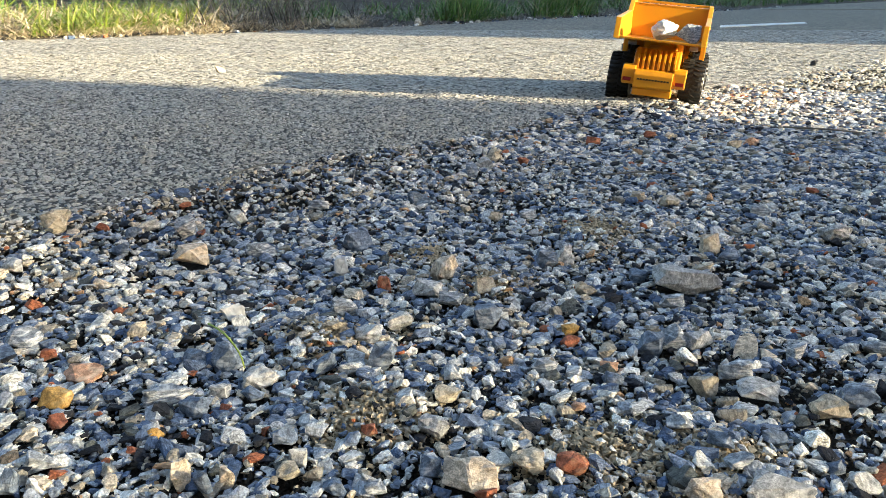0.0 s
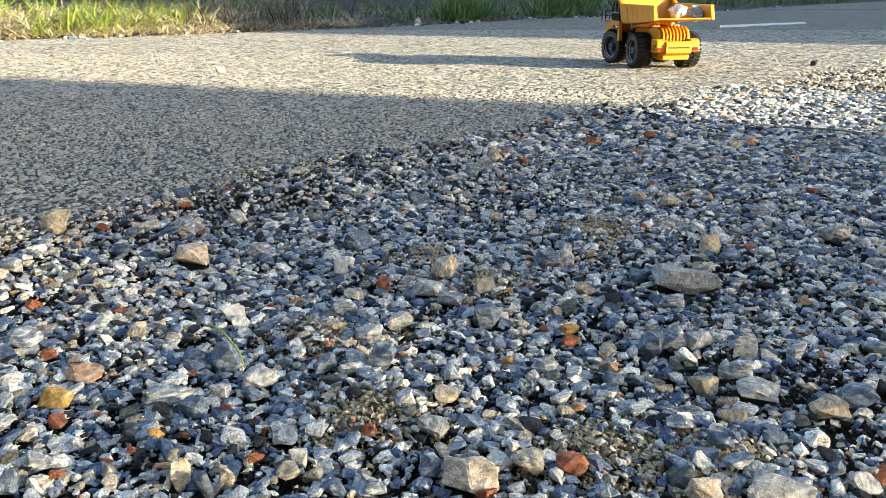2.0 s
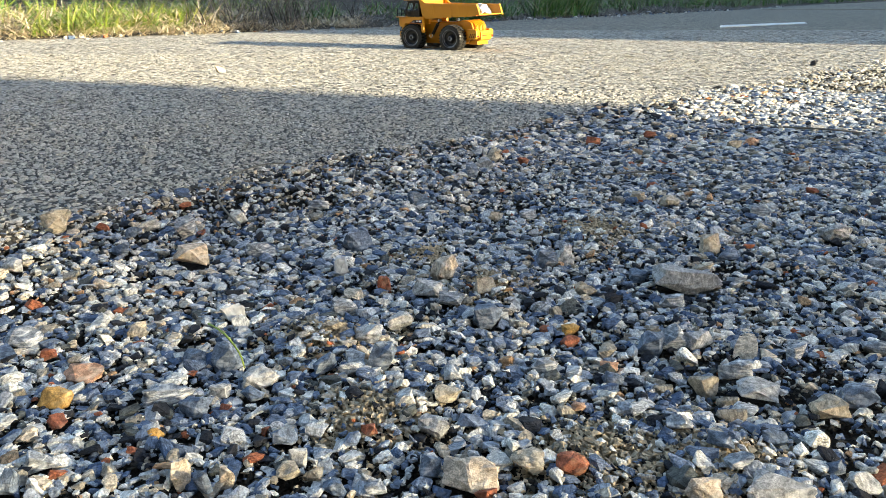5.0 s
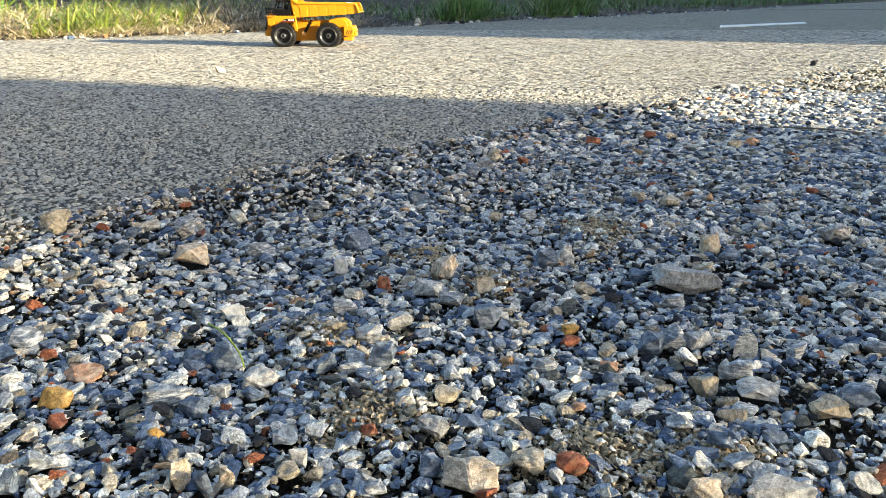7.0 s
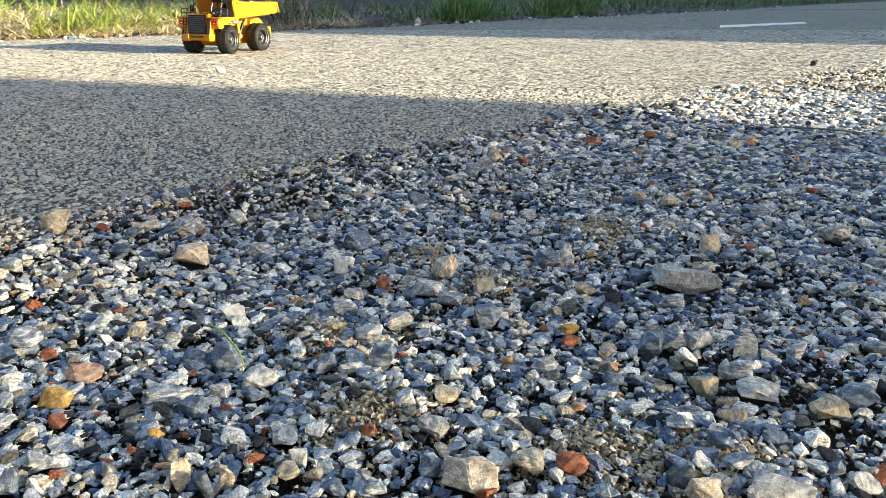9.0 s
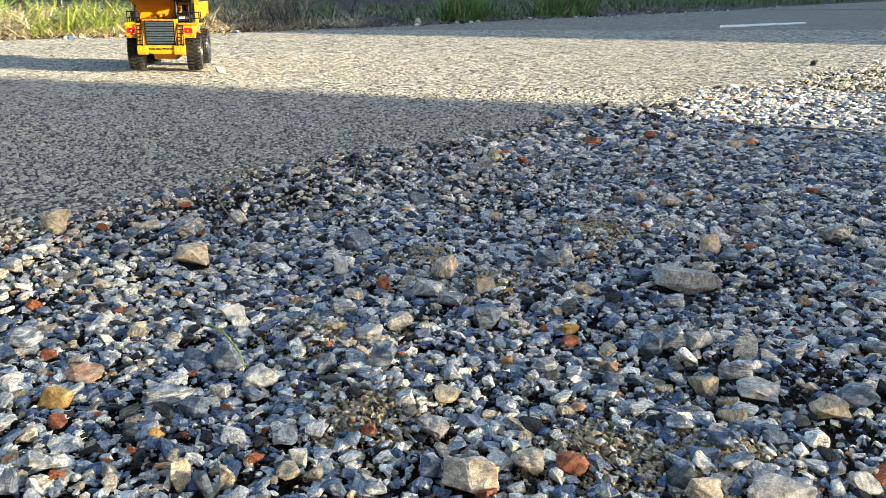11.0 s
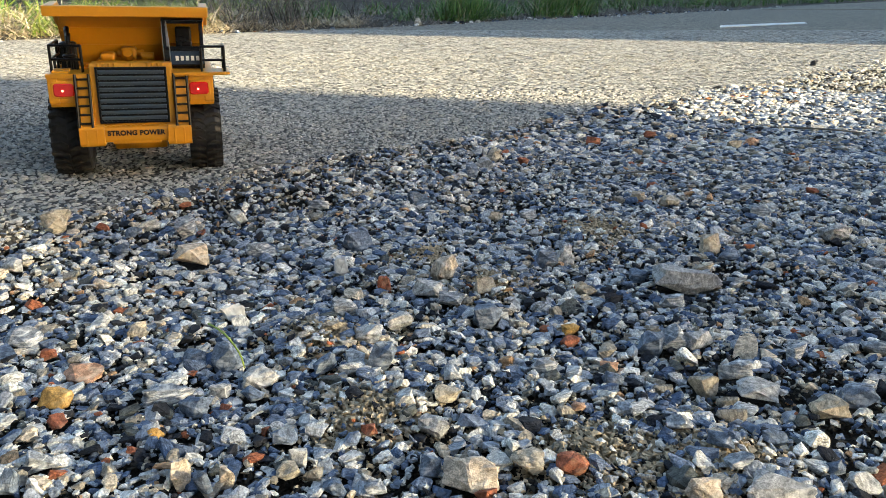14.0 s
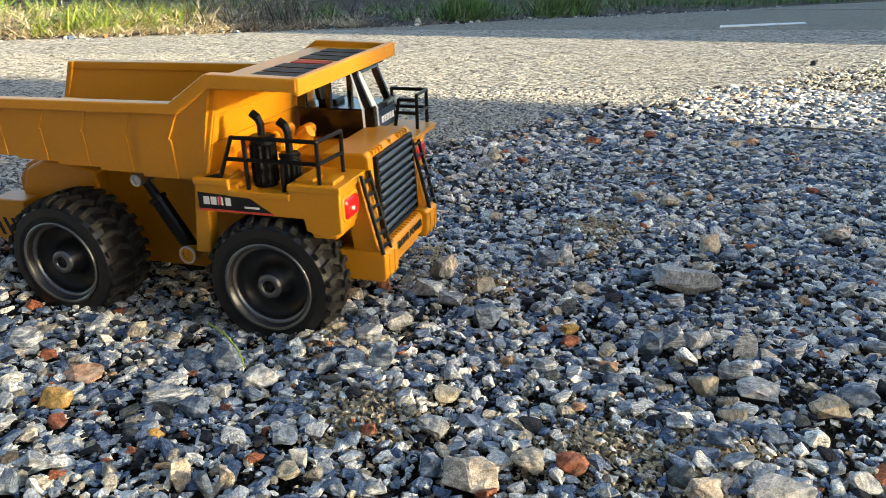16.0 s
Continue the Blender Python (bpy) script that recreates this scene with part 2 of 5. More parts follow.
M_LEAF = material("hedge leaf", (0.06, 0.10, 0.03), 0.6, spread=0.3, scale=3, bump=0.0)


# ---- mesh helpers ----
def part(name, bm, mat, parent=None, label="", smooth=False):
    me = bpy.data.meshes.new(name)
    bmesh.ops.recalc_face_normals(bm, faces=bm.faces)
    bm.to_mesh(me)
    bm.free()
    me.materials.append(mat)
    if smooth:
        me.shade_smooth()
    ob = new(name, me)
    if parent:
        ob.parent = parent
    if label:
        ob["label"] = label
    return ob


def empty(name, label, category, group=""):
    ob = new(name)
    ob.empty_display_size = 0.02
    return tagged(ob, label, category, group)


def box(bm, x0, x1, y0, y1, z0, z1, bevel=0.0, seg=2, m=None):
    """A box with rounded edges."""
    t = bmesh.new()
    bmesh.ops.create_cube(t, size=1.0)
    for v in t.verts:
        v.co = ((x0 + x1) / 2 + v.co.x * (x1 - x0), (y0 + y1) / 2 + v.co.y * (y1 - y0), (z0 + z1) / 2 + v.co.z * (z1 - z0))
    if bevel > 0:
        bmesh.ops.bevel(t, geom=list(t.edges), offset=bevel, segments=seg, affect="EDGES", profile=0.5)
    join(bm, t, m)
    return bm


def join(bm, t, m=None):
    if m is not None:
        bmesh.ops.transform(t, matrix=m, verts=list(t.verts))
    me = bpy.data.meshes.new("tmp")
    t.to_mesh(me)
    t.free()
    bm.from_mesh(me)
    bpy.data.meshes.remove(me)


def prism(bm, outline, y0, y1, bevel=0.0, plane="xz"):
    """An outline in x and z pushed from y0 to y1 (or in another plane), with rounded edges."""
    t = bmesh.new()
    place = {"xz": lambda a, b, c: (a, c, b), "yz": lambda a, b, c: (c, a, b), "xy": lambda a, b, c: (a, b, c)}[plane]
    low = [t.verts.new(place(a, b, y0)) for a, b in outline]
    top = [t.verts.new(place(a, b, y1)) for a, b in outline]
    t.faces.new(low)
    t.faces.new(list(reversed(top)))
    k = len(outline)
    for i in range(k):
        t.faces.new((low[i], top[i], top[(i + 1) % k], low[(i + 1) % k]))
    bmesh.ops.recalc_face_normals(t, faces=t.faces)
    if bevel > 0:
        bmesh.ops.bevel(t, geom=list(t.edges), offset=bevel, segments=2, affect="EDGES", profile=0.5)
    join(bm, t)
    return bm


def rod(bm, a, b, r, r2=None, seg=10):
    """A round bar from a to b."""
    a, b = Vector(a), Vector(b)
    t = bmesh.new()
    bmesh.ops.create_cone(t, cap_ends=True, segments=seg, radius1=r, radius2=r if r2 is None else r2, depth=(b - a).length)
    join(bm, t, Matrix.Translation((a + b) / 2) @ (b - a).to_track_quat("Z", "Y").to_matrix().to_4x4())
    return bm


def lathe(bm, profile, seg=36, m=None):
    """A profile of (radius, height along y) turned round the y axis."""
    t = bmesh.new()
    rings = []
    for r, y in profile:
        rings.append([t.verts.new((r * math.cos(2 * math.pi * i / seg), y, r * math.sin(2 * math.pi * i / seg))) for i in range(seg)])
    for p, q in zip(rings, rings[1:]):
        for i in range(seg):
            t.faces.new((p[i], p[(i + 1) % seg], q[(i + 1) % seg], q[i]))
    join(bm, t, m)
    return bm


def rock(rng, rounded=0.0, n=13, cuts=0, bedded=False):
    """An angular or worn stone inside a unit box; a bedded one has no underside."""
    t = bmesh.new()
    for _ in range(n):
        v = Vector((rng.gauss(0, 1), rng.gauss(0, 1), rng.gauss(0, 1))).normalized()
        k = 0.5 * (1.0 if rng.random() < 0.7 else rng.uniform(0.8, 1.0))
        c = Vector([max(-0.42, min(0.42, a * k * 1.2)) for a in v])
        t.verts.new(c.lerp(v * 0.5, rounded))
    out = bmesh.ops.convex_hull(t, input=list(t.verts))
    loose = [v for v in t.verts if not v.link_faces]
    bmesh.ops.delete(t, geom=loose, context="VERTS")
    if cuts:
        bmesh.ops.bevel(t, geom=list(t.edges), offset=0.03, segments=1, affect="EDGES", profile=0.6, clamp_overlap=True)
    if cuts > 1:
        bmesh.ops.triangulate(t, faces=list(t.faces))
        seed = Vector((rng.random() * 9, 0, 0))
        bmesh.ops.subdivide_edges(t, edges=list(t.edges), cuts=cuts - 1, smooth=0.03)
        for v in t.verts:
            v.co += v.co.normalized() * (0.10 * noise.noise(v.co * 2.7 + seed) + 0.05 * noise.noise(v.co * 7.0 + seed) + 0.018 * noise.noise(v.co * 19.0 + seed))
    bmesh.ops.triangulate(t, faces=list(t.faces))
    xs = np.array([v.co[:] for v in t.verts])
    lo, hi = xs.min(0), xs.max(0)
    for v in t.verts:
        v.co = Vector([(v.co[i] - (lo[i] + hi[i]) / 2) / (hi[i] - lo[i]) for i in range(3)])
    if bedded:
        bmesh.ops.recalc_face_normals(t, faces=t.faces)
        t.normal_update()
        under = [q for q in t.faces if q.normal.z < -0.45]
        bmesh.ops.delete(t, geom=under, context="FACES")
    return t


def as_arrays(t):
    t.verts.index_update()
    v = np.array([p.co[:] for p in t.verts])
    f = np.array([[p.index for p in q.verts] for q in t.faces])
    t.free()
    return v, f


def scatter(name, kinds, which, place, size, turn, tilt, mat, label, category, smooth=False):
    """Many pieces in one mesh. kinds: list of (verts, tris); the rest: arrays, one row a piece."""
    vs, fs, base = [], [], 0
    for k, (kv, kf) in enumerate(kinds):
        sel = np.nonzero(which == k)[0]
        if not len(sel):
            continue
        p = kv[None] * size[sel][:, None, :]
        ca, sa = np.cos(tilt[sel, 0])[:, None], np.sin(tilt[sel, 0])[:, None]
        y, z = p[..., 1] * ca - p[..., 2] * sa, p[..., 1] * sa + p[..., 2] * ca
        cb, sb = np.cos(tilt[sel, 1])[:, None], np.sin(tilt[sel, 1])[:, None]
        x, z = p[..., 0] * cb + z * sb, -p[..., 0] * sb + z * cb
        cc, sc = np.cos(turn[sel])[:, None], np.sin(turn[sel])[:, None]
        q = np.stack([x * cc - y * sc, x * sc + y * cc, z], -1) + place[sel][:, None, :]
        vs.append(q.reshape(-1, 3))
        off = base + np.arange(len(sel))[:, None, None] * len(kv)
        fs.append((kf[None] + off).reshape(-1, 3))
        base += len(sel) * len(kv)
    v, f = np.concatenate(vs), np.concatenate(fs)
    me = bpy.data.meshes.new(name)
    me.vertices.add(len(v))
    me.vertices.foreach_set("co", v.astype(np.float32).ravel())
    me.loops.add(len(f) * 3)
    me.loops.foreach_set("vertex_index", f.astype(np.int32).ravel())
    me.polygons.add(len(f))
    me.polygons.foreach_set("loop_start", np.arange(0, len(f) * 3, 3, dtype=np.int32))
    me.polygons.foreach_set("use_smooth", np.full(len(f), smooth))
    me.update(calc_edges=True)
    me.materials.append(mat)
    return tagged(new(name, me), label, category, kind="stuff")


# ---- the ground ----
# the road's near edge, from the left of the place to the right, as x and y
EDGE = [(-6.0, -4.4), (-3.0, -1.6), (-1.2, 0.05), (-0.6, 0.34), (-0.29, 0.49), (-0.21, 0.585), (-0.128, 0.665), (-0.075, 0.72), (0.053, 0.85), (0.2, 1.02),
        (0.33, 1.12), (0.49, 1.28), (0.73, 1.535), (0.98, 1.80), (2.0, 2.75), (4.0, 4.3), (9.0, 7.6), (60, 40)]
# its far edge
FAR = [(-6.0, 0.9), (-3.0, 1.65), (-1.9, 2.2), (-1.39, 2.55), (-1.1, 2.76), (-0.8, 3.05), (-0.11, 3.7), (0.36, 4.4), (1.15, 5.3), (2.47, 7.0), (4.4, 9.8), (7.0, 13.2), (30, 40)]


# spots where the sandy soil shows, a little raised: x, y, radius
BARE = [(0.060, 0.262, 0.026), (-0.030, 0.292, 0.022), (-0.057, 0.368, 0.024), (0.110, 0.560, 0.035), (0.03, 0.445, 0.02), (0.106, 0.257, 0.02), (-0.012, 0.50, 0.02)]


def line_y(line, x):
    return np.interp(x, [p[0] for p in line], [p[1] for p in line])


def ragged(x, y):
    return 0.012 * np.sin(x * 23.0 + 1.0) + 0.008 * np.sin(x * 61.0 + y * 40.0) + 0.005 * np.sin(x * 143.0) + 0.003 * np.sin(x * 331.0 + y * 90.0)


def beyond(x, y):
    """Distance past the road's near edge, about square to it, ragged; minus on the gravel."""
    return (y - line_y(EDGE, x)) * 0.72 + ragged(x, y)


def height(x, y):
    """The ground's height: road nearly flat at 0, the gravel shoulder a little lower."""
    d = beyond(x, y)
    near = np.clip((1.6 - y) / 0.8, 0.0, 1.0)
    low = (-0.006 - 0.017 * near) * (0.35 + 0.65 * np.clip(-d / 0.12, 0, 1))
    s = np.clip((d + 0.012) / 0.03, 0.0, 1.0)
    s = s * s * (3 - 2 * s)
    bumps = 0.0016 * np.sin(x * 31 + 1.3 * np.sin(y * 17)) * np.sin(y * 27 + 2.0) + 0.001 * np.sin(x * 67 + y * 51)
    for bx, by, br in BARE:
        bumps = bumps + 0.0055 * np.exp(-(((x - bx) / br) ** 2 + ((y - by) / br) ** 2))
    return low * (1 - s) + bumps * (1 - s) + s * 0.0


def sheet(name, xs, ys, fz, keep, mat, label, category):
    """A ground sheet over the grid xs, ys where keep holds for a cell."""
    X, Y = np.meshgrid(xs, ys)
    Z = fz(X, Y)
    v = np.stack([X, Y, Z], -1).reshape(-1, 3)
    nx, ny = len(xs), len(ys)
    i = np.arange(nx - 1)[None] + nx * np.arange(ny - 1)[:, None]
    f = np.stack([i, i + 1, i + nx + 1, i + nx], -1).reshape(-1, 4)
    c = v[f].mean(1)
    f = f[keep(c[:, 0], c[:, 1])]
    used, inv = np.unique(f, return_inverse=True)
    me = bpy.data.meshes.new(name)
    me.from_pydata(v[used].tolist(), [], inv.reshape(-1, 4).tolist())
    me.shade_smooth()
    me.materials.append(mat)
    return tagged(new(name, me), label, category, kind="structure")


def spaced(a, b, near, far, lo, hi):
    """Grid lines, near apart between lo and hi and widening outside."""
    out = list(np.arange(lo, hi, near))
    step, x = near, hi
    while x < b:
        out.append(x)
        step = min(step * 1.25, far)
        x += step
    out.append(b)
    step, x = near, lo
    while x > a:
        step = min(step * 1.25, far)
        x -= step
        out.insert(0, max(x, a))
    return np.array(out)


GX, GY = spaced(-300, 300, 0.025, 40, -1.2, 1.6), spaced(-300, 600, 0.025, 40, 0.1, 2.6)
ground = sheet("ground", GX, GY, lambda x, y: np.where(y > line_y(FAR, x), 0.004, height(x, y)) - 0.006, lambda x, y: np.full(len(x), True), M_SOIL,
               "gritty soil darkened with gap shade under gravel, dry and sandy farther off, reaching the horizon", "ground")
ground.data.materials.append(M_GAP_SHADE)
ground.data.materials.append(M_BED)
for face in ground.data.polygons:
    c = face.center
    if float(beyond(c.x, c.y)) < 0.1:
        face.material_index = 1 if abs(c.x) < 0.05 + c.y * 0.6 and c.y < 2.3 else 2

# the road: a strip from its broken near edge to its far edge, finest where the edge breaks off
RX = spaced(-6, 50, 0.006, 2.0, -0.8, 1.7)
DEEP = np.concatenate([np.arange(0, 0.052, 0.004), 0.052 + 0.02 * np.cumsum(1.22 ** np.arange(30))])
y0 = line_y(EDGE, RX)
for _ in range(6):
    y0 = line_y(EDGE, RX) + (-0.012 - ragged(RX, y0)) / 0.72
y1 = np.maximum(line_y(FAR, RX) + 0.05, y0 + 0.1)
Y = np.minimum(y0[:, None] + DEEP[None], y1[:, None] - 0.0005 * np.arange(len(DEEP))[None, ::-1])
X = np.repeat(RX[:, None], len(DEEP), 1)
Z = height(X, Y) - 0.0008
m = len(DEEP)
me = bpy.data.meshes.new("road")
me.from_pydata(np.stack([X, Y, Z], -1).reshape(-1, 3).tolist(), [], [(a * m + b, (a + 1) * m + b, (a + 1) * m + b + 1, a * m + b + 1) for a in range(len(RX) - 1) for b in range(m - 1)])
me.shade_smooth()
me.materials.append(M_TAR)
me.materials.append(M_ASPHALT)
road = tagged(new("road", me), "worn grey asphalt path with a broken edge and exposed aggregate", "road", kind="structure")
for face in me.polygons:
    c = face.center
    face.material_index = 0 if abs(c.x) < 0.05 + c.y * 0.6 and c.y < 1.3 else 1
bm = bmesh.new()
prism(bm, [(1.19, 3.53), (1.25, 3.70), (1.80, 4.10), (1.75, 3.95)], -0.001, 0.0025, plane="xy")
tagged(part("road_marking", bm, M_WHITE), "short worn white painted dash on the asphalt path", "marking", kind="structure")
bm = bmesh.new()
prism(bm, [(2.7, 7.0), (3.2, 7.05), (16, 7.53), (16, 7.45)], -0.001, 0.0025, plane="xy")
tagged(part("edge_marking", bm, M_SOIL), "thin pale sandy edge line far along the asphalt", "marking", kind="structure")

# chips of stone in the asphalt's surface
rng = random.Random(3)
nrs = np.random.RandomState(5)
CHIPS = [as_arrays(rock(rng, 0.45, 8, 0, True)) for _ in range(14)]
FLAKES = [as_arrays(rock(rng, 0.3, 6, 0, True)) for _ in range(14)]


def chips(name, kinds, lo, hi, step, size, relief, bed, lean):
    xs, ys = np.arange(-0.06 - hi * 0.6, 0.06 + hi * 0.6, step), np.arange(lo, hi, step * 0.87)
    X, Y = np.meshgrid(xs, ys)
    X = X + (np.arange(len(ys)) % 2 * 0.5 * step)[:, None]
    X, Y = [a.ravel() + nrs.normal(0, 0.30, a.size) * step for a in (X, Y)]
    n = len(X)
    ok = (np.abs(X) < 0.06 + Y * 0.60) & (beyond(X, Y) > -0.004 + 0.01 * nrs.rand(n)) & (Y < line_y(FAR, X) - 0.01)
    X, Y = X[ok], Y[ok]
    n = len(X)
    s = size * nrs.uniform(0.6, 1.35, n)
    dims = np.stack([s * nrs.uniform(0.8, 1.4, n), s * nrs.uniform(0.7, 1.1, n), s * relief * nrs.uniform(0.75, 1.25, n)], 1)
    z = height(X, Y) - 0.0006 + dims[:, 2] * nrs.uniform(-0.34, bed, n)
    return scatter(name, kinds, nrs.randint(0, len(kinds), n), np.stack([X, Y, z], 1), dims, nrs.uniform(0, 6.28, n), nrs.normal(0, lean, (n, 2)), M_CHIP,
                   "pale grey stone chips set in the asphalt", "aggregate")


chips("asphalt_aggregate", CHIPS, 0.4, 0.98, 0.0044, 0.0048, 0.62, -0.05, 0.18)
chips("asphalt_aggregate", CHIPS, 0.98, 1.25, 0.0052, 0.0059, 0.42, -0.05, 0.12)
chips("asphalt_aggregate", FLAKES, 1.25, 2.0, 0.0066, 0.0080, 0.21, -0.06, 0.06)
chips("asphalt_aggregate", FLAKES, 2.0, 3.3, 0.0102, 0.0126, 0.11, -0.08, 0.035)


# ---- shapes of the gravel ----
ANGULAR = [as_arrays(rock(rng, 0.25, 14, 0, True)) for _ in range(16)] + [as_arrays(rock(rng, 0.6, 16, 0, True)) for _ in range(16)]
PEBBLES = [as_arrays(rock(rng, 0.75, 13, 0, True)) for _ in range(12)]
GRIT = [as_arrays(rock(rng, 0.4, 7, 0, True)) for _ in range(10)]


# ---- single larger stones ----
STONE_WORDS = {"dark slate": "dark slate stone lying in the gravel", "slate": "blue-grey slate stone lying in the gravel", "veined stone": "grey stone with pale veins lying in the gravel", "grey granite": "grey granite stone lying in the gravel",
               "pale stone": "pale grey stone lying in the gravel", "beige sandstone": "beige sandstone pebble lying in the gravel", "tan stone": "rough tan stone lying in the gravel",
               "peach stone": "peach-coloured stone lying in the gravel", "ochre stone": "ochre yellow stone lying in the gravel", "brick rubble": "orange-red piece of brick rubble in the gravel",
               "white quartz": "white quartz chip standing in the gravel"}
stone_rng = random.Random(11)
STONE_SPOTS = []


def stone(x, y, w, d, h, mat, z=None):
    """One stone of the given width, depth and height, bedded in the ground at x, y."""
    t = rock(stone_rng, stone_rng.choice([0.0, 0.15, 0.4]), stone_rng.randint(13, 19), 3 if w > 0.0125 else 2)
    for v in t.verts:
        v.co = Vector((v.co.x * w, v.co.y * d, (v.co.z + 0.28) * h * 1.28))
    turn = Matrix.Rotation(stone_rng.uniform(-0.5, 0.5), 4, "Z")
    bmesh.ops.transform(t, matrix=turn @ Matrix.Rotation(stone_rng.uniform(-0.15, 0.15), 4, "Y"), verts=list(t.verts))
    STONE_SPOTS.append((x, y, w, d))
    ob = part("stone", t, mat)
    ob.location = (x, y, (float(height(np.array(x), np.array(y))) + 0.0012) if z is None else z)
    return tagged(ob, STONE_WORDS[mat.name], "stone", "larger stones in the gravel")


stone(-0.259, 0.512, 0.0198, 0.0142, 0.0133, M_TAN)
stone(-0.160, 0.478, 0.0223, 0.0161, 0.0122, M_BEIGE)
stone(-0.199, 0.435, 0.0126, 0.0091, 0.0057, M_BEIGE)
stone(-0.064, 0.466, 0.0085, 0.0076, 0.0117, M_QUARTZ)
stone(-0.034, 0.434, 0.0093, 0.0083, 0.0085, M_BRICK)
stone(-0.000, 0.457, 0.0152, 0.0137, 0.0135, M_BEIGE)
stone(-0.009, 0.424, 0.0178, 0.0128, 0.0080, M_PALE)
stone(0.006, 0.411, 0.0158, 0.0114, 0.0071, M_VEINED)
stone(0.023, 0.386, 0.0185, 0.0133, 0.0100, M_SLATE)
stone(0.145, 0.442, 0.0410, 0.0205, 0.0123, M_GREY)
stone(0.080, 0.490, 0.0126, 0.0113, 0.0114, M_PALE)
stone(0.067, 0.482, 0.0131, 0.0118, 0.0118, M_SLATE)
stone(0.083, 0.432, 0.0132, 0.0095, 0.0068, M_TAN)
stone(0.024, 0.429, 0.0131, 0.0094, 0.0067, M_TAN)
stone(0.181, 0.510, 0.0168, 0.0121, 0.0112, M_TAN)
stone(0.050, 0.773, 0.0179, 0.0129, 0.0126, M_TAN)
stone(0.137, 0.308, 0.0196, 0.0141, 0.0059, M_GREY)
stone(0.115, 0.314, 0.0125, 0.0090, 0.0090, M_TAN)
stone(0.125, 0.357, 0.0139, 0.0100, 0.0063, M_GREY)
stone(0.113, 0.358, 0.0140, 0.0101, 0.0102, M_VEINED)
stone(0.102, 0.355, 0.0133, 0.0096, 0.0091, M_SLATE)
stone(0.160, 0.291, 0.0149, 0.0108, 0.0067, M_TAN)
stone(0.175, 0.298, 0.0167, 0.0120, 0.0078, M_SLATE)
stone(0.010, 0.244, 0.0214, 0.0154, 0.0086, M_BEIGE)
stone(0.031, 0.250, 0.0144, 0.0104, 0.0065, M_TAN)
stone(0.047, 0.247, 0.0122, 0.0088, 0.0055, M_BRICK)
stone(0.090, 0.234, 0.0129, 0.0093, 0.0060, M_BEIGE)
stone(0.116, 0.232, 0.0232, 0.0116, 0.0070, M_PALE)
stone(-0.164, 0.326, 0.0191, 0.0137, 0.0059, M_PEACH)
stone(-0.166, 0.303, 0.0140, 0.0101, 0.0063, M_OCHRE)
stone(-0.190, 0.347, 0.0098, 0.0049, 0.0044, M_BRICK)
stone(-0.156, 0.284, 0.0092, 0.0066, 0.0041, M_BRICK)
stone(-0.118, 0.304, 0.0224, 0.0112, 0.0071, M_VEINED)
stone(-0.103, 0.293, 0.0141, 0.0101, 0.0071, M_SLATE)
stone(-0.102, 0.339, 0.0160, 0.0115, 0.0119, M_SLATE)
stone(-0.119, 0.345, 0.0125, 0.0090, 0.0066, M_SLATE)
stone(-0.082, 0.321, 0.0168, 0.0121, 0.0076, M_PALE)
stone(-0.054, 0.329, 0.0114, 0.0082, 0.0081, M_SLATE)
stone(-0.028, 0.332, 0.0125, 0.0113, 0.0114, M_SLATE)
stone(-0.036, 0.360, 0.0140, 0.0101, 0.0066, M_PALE)
stone(-0.055, 0.402, 0.0155, 0.0111, 0.0081, M_VEINED)
stone(-0.023, 0.380, 0.0141, 0.0102, 0.0084, M_PALE)
stone(-0.093, 0.242, 0.0072, 0.0065, 0.0105, M_BEIGE)
stone(-0.076, 0.241, 0.0060, 0.0054, 0.0072, M_BEIGE)
stone(-0.113, 0.274, 0.0067, 0.0048, 0.0038, M_OCHRE)
stone(-0.083, 0.237, 0.0071, 0.0064, 0.0090, M_SLATE)
stone(-0.112, 0.392, 0.0121, 0.0087, 0.0087, M_QUARTZ)
stone(-0.058, 0.519, 0.0202, 0.0146, 0.0115, M_SLATE)
stone(-0.021, 0.634, 0.0205, 0.0103, 0.0092, M_SLATE)
stone(-0.152, 0.564, 0.0150, 0.0108, 0.0078, M_PALE)
stone(-0.178, 0.526, 0.0149, 0.0107, 0.0129, M_VEINED)
stone(-0.125, 0.670, 0.0137, 0.0068, 0.0061, M_PALE)
stone(-0.098, 0.606, 0.0179, 0.0089, 0.0080, M_VEINED)
stone(0.027, 0.718, 0.0146, 0.0105, 0.0119, M_SLATE)
stone(0.041, 0.739, 0.0182, 0.0131, 0.0097, M_GREY)
stone(0.168, 0.879, 0.0164, 0.0082, 0.0074, M_BRICK)
stone(0.186, 0.628, 0.0148, 0.0107, 0.0082, M_TAN)
stone(0.352, 0.896, 0.0206, 0.0103, 0.0093, M_PEACH)
stone(0.463, 0.979, 0.0210, 0.0105, 0.0095, M_PALE)
stone(0.361, 0.846, 0.0147, 0.0073, 0.0066, M_PALE)
stone(0.349, 0.761, 0.0166, 0.0119, 0.0081, M_VEINED)
stone(0.278, 0.534, 0.0239, 0.0120, 0.0108, M_GREY)
stone(-0.256, 0.447, 0.0149, 0.0107, 0.0071, M_PALE)
stone(-0.210, 0.362, 0.0197, 0.0142, 0.0073, M_VEINED)
stone(-0.233, 0.519, 0.0108, 0.0054, 0.0049, M_BRICK)
stone(0.106, 0.246, 0.0101, 0.0073, 0.0046, M_VEINED)
stone(0.103, 0.257, 0.0105, 0.0075, 0.0050, M_SLATE)
stone(0.093, 0.275, 0.0111, 0.0080, 0.0050, M_VEINED)
